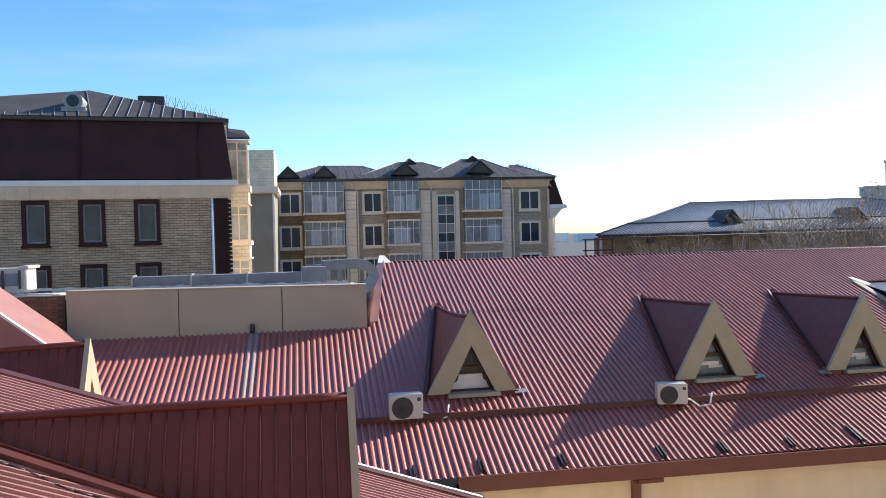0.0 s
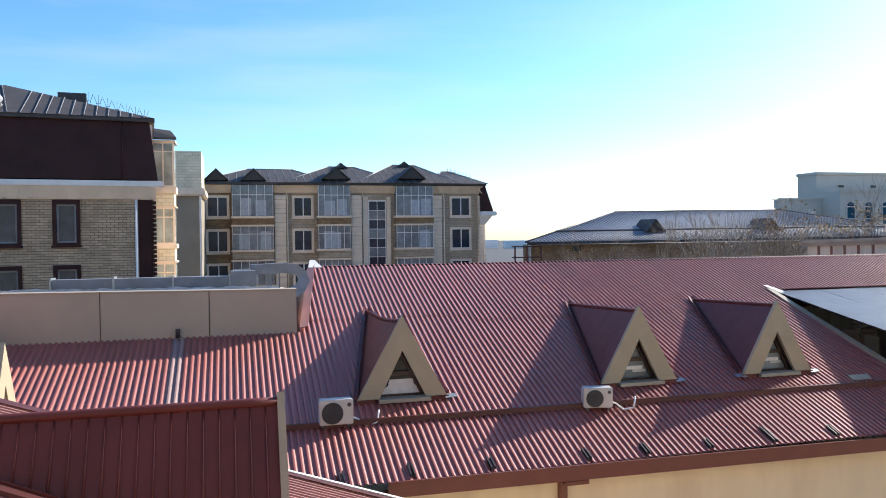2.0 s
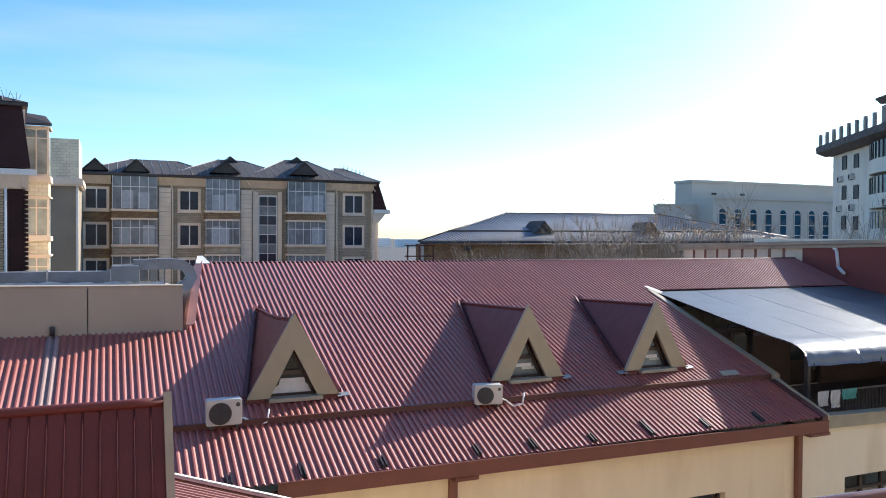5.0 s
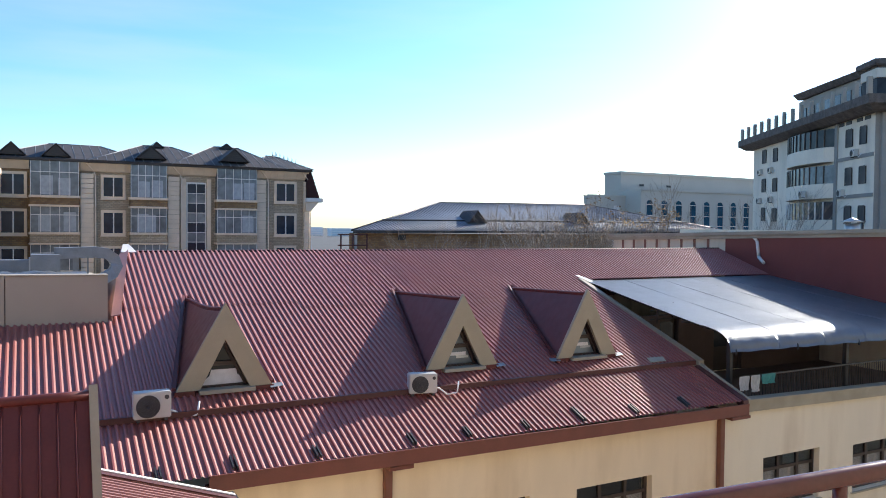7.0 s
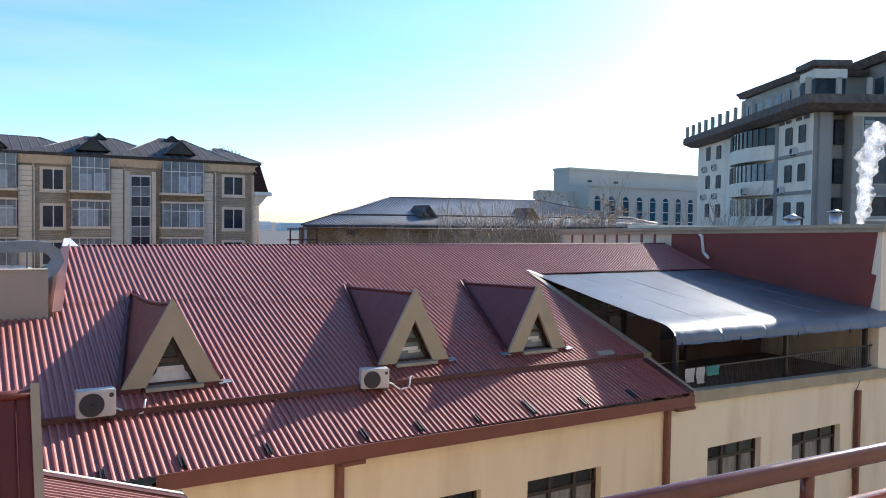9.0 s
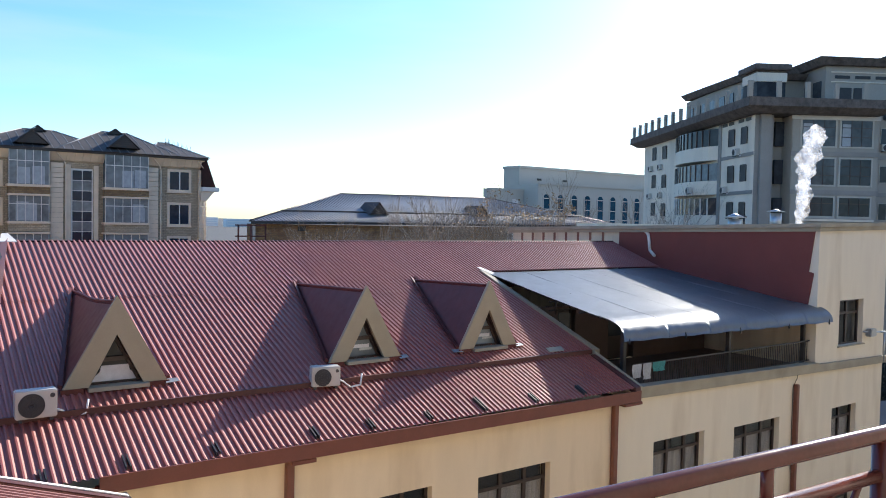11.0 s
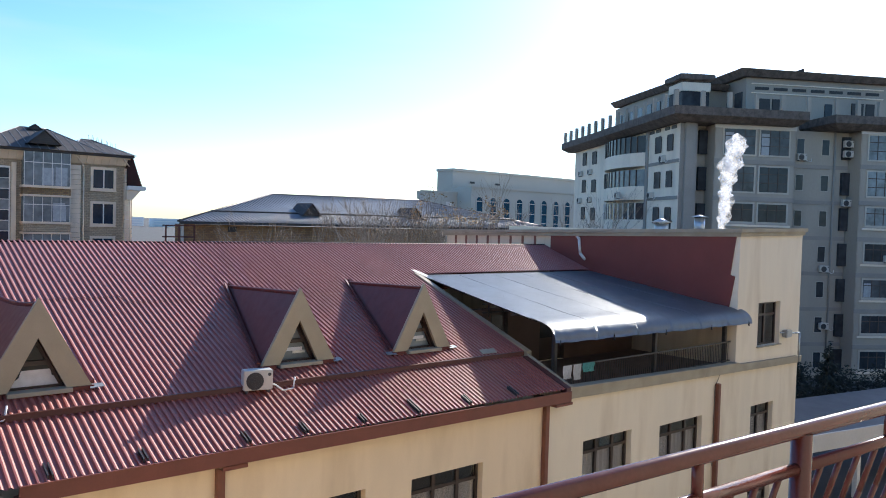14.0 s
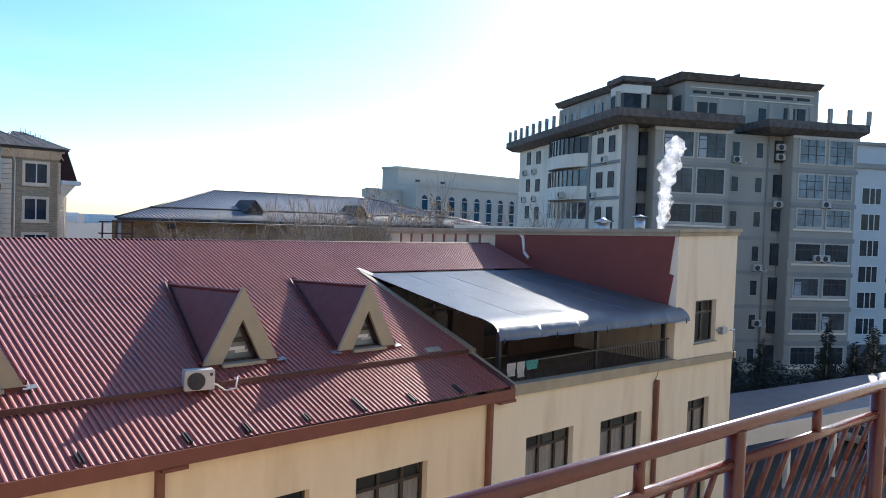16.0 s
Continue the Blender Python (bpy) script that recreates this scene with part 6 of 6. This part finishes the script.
# penthouse
part("penthouse_wall", boxed((7.9, 22.3, 3.0, 14, Z(9.3), Z(14.35))), CONCRETE, F)
part("penthouse_side", boxed((2.4, 7.9, 6.4, 22, Z(9.3), Z(13.75))), CONCRETE, F)
bm = bmesh.new()
hexa(bm, [(7.4, 2.5, Z(14.35)), (22.0, 2.5, Z(14.3)), (22.0, 14.4, Z(14.3)), (7.4, 14.4, Z(14.35)), (6.9, 2.0, Z(14.98)), (22.2, 2.0, Z(14.84)), (22.2, 14.6, Z(14.84)), (6.9, 14.6, Z(14.98))])
part("penthouse_roof", bm, SHINGLE, F)
bm = bmesh.new()
hexa(bm, [(2.1, 5.8, Z(13.55)), (7.6, 5.8, Z(13.55)), (7.6, 21.6, Z(13.9)), (2.1, 21.6, Z(13.9)), (1.7, 5.4, Z(14.05)), (7.6, 5.4, Z(14.05)), (7.6, 22.0, Z(14.5)), (1.7, 22.0, Z(14.5))])
part("penthouse_roof", bm, SHINGLE, F)
bm = bmesh.new()
hexa(bm, [(12.3, 4.0, Z(14.9)), (14.3, 4.0, Z(14.9)), (14.3, 6, Z(14.9)), (12.3, 6, Z(14.9)), (12.4, 4.0, Z(15.0)), (14.2, 4.0, Z(15.7)), (14.2, 6, Z(15.7)), (12.4, 6, Z(15.0))])
part("stair_hut", bm, SLATE, F)
part("turret", boxed((2.0, 4.6, 3.6, 6.39, Z(9.3), Z(13.7))), WINDOW_DARK, F)
part("turret_band", boxed((1.9, 4.7, 3.5, 6.45, Z(12.9), Z(13.7)), bevel=0.03), CONCRETE_PALE, F)
part("turret_roof", boxed((1.6, 5.0, 3.2, 6.8, Z(13.9), Z(14.45)), bevel=0.08), SHINGLE, F)
part("turret_neck", boxed((2.0, 4.6, 3.6, 6.39, Z(13.701), Z(13.9))), SHINGLE, F)
for i in range(7):
    part("slot_vent", boxed((8.74 + i * 1.86, 10.1 + i * 1.86, 2.94, 2.999, Z(13.25), Z(13.52))), BLACK, F)
part("frame_line", boxed((8.4, 21.7, 2.9, 2.998, Z(13.75), Z(13.85)), (8.4, 21.7, 2.9, 2.998, Z(12.9), Z(13.0)), bevel=0.01), CONCRETE_PALE, F)
for xa, xb in ((8.97, 10.26), (10.5, 11.4), (18.5, 19.7), (19.96, 20.83)):
    part("door_opening", boxed((xa, xb, 2.9, 2.999, Z(10.6), Z(12.45))), BLACK, F)
part("penthouse_window", boxed((15.77, 16.5, 2.9, 2.999, Z(10.75), Z(12.25))), GLASS, F)
for i in range(7):
    part("side_opening", boxed((2.3, 2.399, 7.2 + i * 2.1, 8.7 + i * 2.1, Z(11.45), Z(12.85))), GLASS_DULL, F)
for i in range(5):
    part("side_opening", boxed((7.8, 7.899, 3.6 + i * 1.9, 4.9 + i * 1.9, Z(11.6), Z(13.1))), GLASS_DULL, F)
bm = bmesh.new()
tube(bm, (15.25, 0.4, Z(-11)), (15.25, 0.4, Z(9.3)), 0.09, sides=8)
part("downpipe", bm, CONCRETE_DARK, F)


def far_ac(x, y, z, turn=0):
    ac_unit(F.matrix_basis @ pose(x, y, Z(z), 0, 0, turn), (0.85, 0.35, 0.6), "white outdoor air conditioner unit on the tower facade", "tower outdoor units")


for x, y, z in ((11.95, 0.1, 6.6), (16.2, -0.3, 7.9), (16.2, -0.3, 7.0), (16.2, -0.3, 2.6), (20.2, -1.66, 2.7), (19.6, -1.66, -2.3), (20.4, -1.66, -2.3), (14.6, 0.1, -3.4), (14.8, 0.1, -8.6)):
    far_ac(x, y, z)
for y, z in ((2.2, 6.1), (4.6, 2.9), (9.3, 3.0), (22.4, 6.2), (25.8, 6.2), (22.2, 3.0), (26.0, 3.0)):
    far_ac(-0.5 if y < 6 or y > 20 else -1.95, y, z, -90)

# -- white block beyond the tower --
G = empty("white_block", "white rendered apartment block with many windows", "building", pose(98.5, 33.5, 0, 0, 0, -33))
part("wall", boxed((0, 30, 0, 14, 0, Z(11.6))), WHITE_WALL, G)
part("attic", boxed((-0.3, 30, -0.3, 0.0, Z(8.6), Z(9.2))), CONCRETE, G)
part("parapet", boxed((-0.3, 30, -0.35, 0.0, Z(11.4), Z(11.8))), CONCRETE_DARK, G)
for r_ in range(7):
    for c_ in range(7):
        framed_window(0.8 + c_ * 3.9, 3.4 + c_ * 3.9, Z(4.3 - r_ * 3.2), Z(6.2 - r_ * 3.2), -0.01, G, WHITE_TRIM, GLASS, border=0.1, proud=0.05, mull=(0.4, 0.7), bar=0.12, bar_mat=WHITE_TRIM, sill=False)

# -- skyline --
rng = random.Random(4)
for x, y, w, h in ((170, 940, 40, 3.0), (205, 930, 26, -3), (238, 930, 70, 2.0), (300, 960, 40, -2), (130, 960, 30, -4), (330, 900, 60, -3)):
    sk = empty("distant_block", "pale hazy apartment block far across the city", "building", pose(x, y, 0), "distant blocks")
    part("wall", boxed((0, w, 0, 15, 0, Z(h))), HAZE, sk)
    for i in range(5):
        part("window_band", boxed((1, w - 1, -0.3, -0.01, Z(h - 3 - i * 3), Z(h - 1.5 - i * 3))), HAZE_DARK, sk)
shed = empty("rusty_frame", "rusty red steel frame beside the grey roof", "frame", pose(21.5, 57, 0))
for x in (0.0, 1.0, 2.2):
    part("post", boxed((x, x + 0.1, 0, 0.1, 0, Z(-0.7))), RED_TRIM, shed)
for z in (-0.75, -1.6):
    part("beam", boxed((-0.2, 2.3, 0, 0.1, Z(z), Z(z + 0.1))), RED_TRIM, shed)
low_roof = empty("low_shed", "long low shed with pale corrugated roof", "shed", pose(0, 0, 0))
part("roof", boxed((19, 33, 120, 140, Z(-3.4), Z(-2.9))), GALV, low_roof)
part("wall", boxed((19.3, 32.7, 120.3, 139.7, 0, Z(-3.4))), WHITE_WALL, low_roof)


# ---- trees ----
def bare_tree(x, y, height, seed, leaves=0.0, spread=0.5):
    r_ = random.Random(seed)
    tree = empty("tree", "bare grey winter tree with fine branches" if not leaves else "winter tree with dry brown leaves", "tree", pose(x, y, 0), "winter trees")
    bm = bmesh.new()
    tips = []

    def grow(p, d, length, radius, depth):
        q = p + d * length
        tube(bm, p, q, radius, radius * 0.65, 5 if depth > 3 else 4)
        if depth == 0:
            tips.append(q)
            return
        for k in range(r_.choice((2, 3, 3)) if depth < 5 else 3):
            nd = (d + Vector((r_.uniform(-1, 1), r_.uniform(-1, 1), r_.uniform(-0.25, 0.7))) * spread).normalized()
            grow(q if k else p.lerp(q, 0.8), nd, length * r_.uniform(0.62, 0.85), radius * 0.62, depth - 1)

    grow(Vector((0, 0, 0)), Vector((r_.uniform(-0.1, 0.1), r_.uniform(-0.1, 0.1), 1)).normalized(), height * 0.36, 0.10, 6)
    part("trunk", bm, BARK, tree)
    if leaves:
        bm = bmesh.new()
        for t in tips:
            if r_.random() < leaves:
                for k in range(3):
                    c = t + Vector((r_.uniform(-0.15, 0.15), r_.uniform(-0.15, 0.15), r_.uniform(-0.2, 0.1)))
                    u = Vector((r_.uniform(-1, 1), r_.uniform(-1, 1), r_.uniform(-1, 1))).normalized() * r_.uniform(0.06, 0.11)
                    w = u.orthogonal().normalized() * u.length * 0.6
                    vs_ = [bm.verts.new(c + o) for o in (u, w, -u, -w)]
                    bm.faces.new(vs_)
        ob = part("crown", bm, DRY_LEAF, tree, "sparse dry brown leaves")
        ob["kind"] = "stuff"


for i, (x, y, h) in enumerate(((22.6, 43, 10.7), (25.0, 44, 11.5), (27.6, 42, 11.5), (30.0, 44, 11.9), (32.5, 43, 11.7), (34.8, 44, 12.0), (37.0, 45, 12.0))):
    bare_tree(x, y, h, 20 + i)
bare_tree(39.7, 44, 12.9, 51, leaves=0.9, spread=0.42)
bare_tree(43.3, 45, 12.3, 52)
bare_tree(46.8, 33.5, 12.7, 53)
bare_tree(44.0, 36.2, 12.4, 54)


def conifer(x, y, height, seed, r0=1.5):
    r_ = random.Random(seed)
    tree = empty("conifer", "dark green conifer at the foot of the tower", "tree", pose(x, y, 0), "conifers")
    bm = bmesh.new()
    tube(bm, (0, 0, 0), (0, 0, height), 0.12, 0.02, 7)
    part("trunk", bm, BARK, tree)
    verts, faces = [], []
    n = 2600
    for i in range(n):
        h = 1 - math.sqrt(r_.random()) * 0.93
        rad = r0 * (1 - h) ** 0.8 * (0.55 + 0.45 * math.sin(h * 40 + seed)) * math.sqrt(r_.random()) + 0.05
        a = r_.uniform(0, 6.2832)
        c = Vector((rad * math.cos(a), rad * math.sin(a), h * height + 0.3 * r_.random() - rad * 0.25))
        u = Vector((math.cos(a), math.sin(a), r_.uniform(-0.6, 0.5))).normalized() * r_.uniform(0.12, 0.26)
        w = u.orthogonal().normalized() * 0.05
        k = len(verts)
        verts += [c - u, c + w, c + u, c - w]
        faces.append((k, k + 1, k + 2, k + 3))
    me = bpy.data.meshes.new("crown")
    me.from_pydata(verts, [], faces)
    me.materials.append(CONIFER)
    ob = new("crown", me)
    ob.parent = tree
    ob["kind"] = "stuff"


for i, (x, y, h) in enumerate(((56.7, 18.9, 7.4), (57.6, 17.4, 5.8), (58.6, 16.4, 6.9), (54.4, 24.5, 3.9), (55.1, 22.8, 5.4), (61.5, 17.5, 6.6), (53.0, 26.5, 4.2))):
    conifer(x, y, h, 70 + i, 1.6)

# hedge, carport and car in the yard
rng = random.Random(9)
verts, faces = [], []
for i in range(16000):
    x, y = rng.uniform(46, 64), 0
    y = 27.5 - (x - 46) * 0.62 + rng.uniform(-1.6, 1.6)
    c = Vector((x, y, rng.uniform(0, 3.6 + 0.7 * math.sin(x * 1.3))))
    u = Vector((rng.uniform(-1, 1), rng.uniform(-1, 1), rng.uniform(-1, 1))).normalized() * rng.uniform(0.07, 0.16)
    w = u.orthogonal().normalized() * 0.06
    k = len(verts)
    verts += [c - u, c + w, c + u, c - w]
    faces.append((k, k + 1, k + 2, k + 3))
me = bpy.data.meshes.new("hedge")
me.from_pydata(verts, [], faces)
me.materials.append(CONIFER)
tagged(new("hedge", me), "dark evergreen hedge along the yard wall", "hedge", kind="stuff")

port = empty("carport", "long carport with grey metal roof and white posts", "carport", pose(38.0, 15.7, 0, 0, 0, -12))
bm = bmesh.new()
hexa(bm, [(-2.5, -0.2, Z(-9.55)), (20, -0.2, Z(-9.55)), (20, 4.2, Z(-9.1)), (-2.5, 4.2, Z(-9.1)), (-2.5, -0.2, Z(-9.5)), (20, -0.2, Z(-9.5)), (20, 4.2, Z(-9.05)), (-2.5, 4.2, Z(-9.05))])
part("roof", bm, PORT_ROOF, port)
part("fascia", boxed((-2.5, 20, -0.3, -0.201, Z(-10.25), Z(-9.45))), WHITE_WALL, port)
for i in range(6):
    part("post", boxed((-2 + i * 4.2, -1.75 + i * 4.2, -0.2, 0.05, 0, Z(-10.25))), WHITE_TRIM, port)


def car(m):
    ob = empty("car", "white parked car under the carport", "car", m)
    bm = boxed((-2.1, 2.1, -0.85, 0.85, 0.3, 0.85), bevel=0.12)
    part("body", bm, CAR_WHITE, ob)
    bm = bmesh.new()
    hexa(bm, [(-1.5, -0.8, 0.85), (1.0, -0.8, 0.85), (1.0, 0.8, 0.85), (-1.5, 0.8, 0.85), (-1.1, -0.62, 1.42), (0.4, -0.62, 1.42), (0.4, 0.62, 1.42), (-1.1, 0.62, 1.42)])
    bmesh.ops.bevel(bm, geom=bm.edges[:], offset=0.06, segments=2, affect="EDGES")
    part("cabin", bm, GLASS, ob)
    part("roof", boxed((-1.05, 0.35, -0.6, 0.6, 1.41, 1.46), bevel=0.02), CAR_WHITE, ob)
    for x in (-1.3, 1.3):
        for y in (-0.8, 0.8):
            bm = bmesh.new()
            tube(bm, (x, y - 0.1, 0.32), (x, y + 0.1, 0.32), 0.32, sides=20)
            wheel = part("wheel", bm, RUBBER, ob)
            bm = bmesh.new()
            tube(bm, (x, y - 0.115, 0.32), (x, y + 0.115, 0.32), 0.2, sides=16)
            part("rim", bm, GALV, wheel)
    for y in (-0.6, 0.6):
        part("headlight", boxed((2.06, 2.12, y - 0.18, y + 0.18, 0.6, 0.74), bevel=0.02), GLASS_SKY, ob)


car(pose(52.5, 15.5, 0, 0, 0, 75))
car(pose(56.0, 14.6, 0, 0, 0, 78))


# ---- steam from the boiler flue ----
STEAM = bpy.data.materials.new("white_steam")
STEAM.use_nodes = True
nt = STEAM.node_tree
sb = nt.nodes["Principled BSDF"]
sb.inputs["Base Color"].default_value = (0.85, 0.86, 0.88, 1)
sb.inputs["Roughness"].default_value = 1.0
sb.inputs["Specular IOR Level"].default_value = 0.0
sb.inputs["Subsurface Weight"].default_value = 0.0
sp_ = nt.nodes.new("ShaderNodeNewGeometry")
sn = nt.nodes.new("ShaderNodeTexNoise")
sn.inputs["Scale"].default_value, sn.inputs["Detail"].default_value = 2.2, 6.0
nt.links.new(sp_.outputs["Position"], sn.inputs["Vector"])
sr = nt.nodes.new("ShaderNodeMapRange")
sr.inputs["From Min"].default_value, sr.inputs["From Max"].default_value = 0.36, 0.66
sr.inputs["To Min"].default_value, sr.inputs["To Max"].default_value = 0.02, 0.5
nt.links.new(sn.outputs["Fac"], sr.inputs["Value"])
st = nt.nodes.new("ShaderNodeBsdfTransparent")
tl = nt.nodes.new("ShaderNodeBsdfTranslucent")
tl.inputs["Color"].default_value = (0.9, 0.9, 0.92, 1)
ad = nt.nodes.new("ShaderNodeMixShader")
ad.inputs[0].default_value = 0.65
nt.links.new(sb.outputs[0], ad.inputs[1])
nt.links.new(tl.outputs[0], ad.inputs[2])
mx = nt.nodes.new("ShaderNodeMixShader")
nt.links.new(sr.outputs["Result"], mx.inputs[0])
nt.links.new(st.outputs[0], mx.inputs[1])
nt.links.new(ad.outputs[0], mx.inputs[2])
nt.links.new(mx.outputs[0], nt.nodes["Material Output"].inputs[0])
def plume(scale, seed):
    """A lumpy rising column, one closed skin."""
    bm = bmesh.new()
    n, k = 90, 26
    rings = []
    for i in range(n + 1):
        t = i / n
        c = Vector((33.55 + 1.15 * t + 0.22 * math.sin(t * 9 + 0.5) * t, 19.17, Z(0.02) + 4.75 * t))
        r = (0.14 + 0.27 * t ** 0.9) * scale * (1 if t < 0.85 else max(0.05, (1 - t) / 0.15) ** 0.5)
        row = []
        for j in range(k):
            a = 6.2832 * j / k
            d = Vector((math.cos(a), math.sin(a), 0))
            p = c + d * r
            w = noise.noise(p * 1.7 + Vector((seed, 0, 0))) * 0.8 + noise.noise(p * 4.3 + Vector((0, seed, 0))) * 0.55
            row.append(bm.verts.new(c + d * r * max(0.15, 1 + w) + Vector((0, 0, 0.12 * noise.noise(p * 3)))))
        rings.append(row)
    for r0, r1 in zip(rings, rings[1:]):
        for j in range(k):
            f = bm.faces.new((r0[j], r0[(j + 1) % k], r1[(j + 1) % k], r1[j]))
            f.smooth = True
    return bm


steam = empty("steam_plume", "white steam rising from the flat roof", "steam", pose(0, 0, 0))
for scale, seed in ((0.5, 1), (0.85, 5), (1.2, 9)):
    part("steam_veil", plume(scale, seed), STEAM, steam)

# weathered strips on the rear part of the end block's wall, above the ridge
for i in range(8):
    d = 26.2 + i * 0.85
    part("wall_strip", boxed((S_SIDE - 0.03, S_SIDE - 0.002, d, d + 0.14, Z(-1.3), Z(-0.42))), PIPE, house, "brown weathered strip")
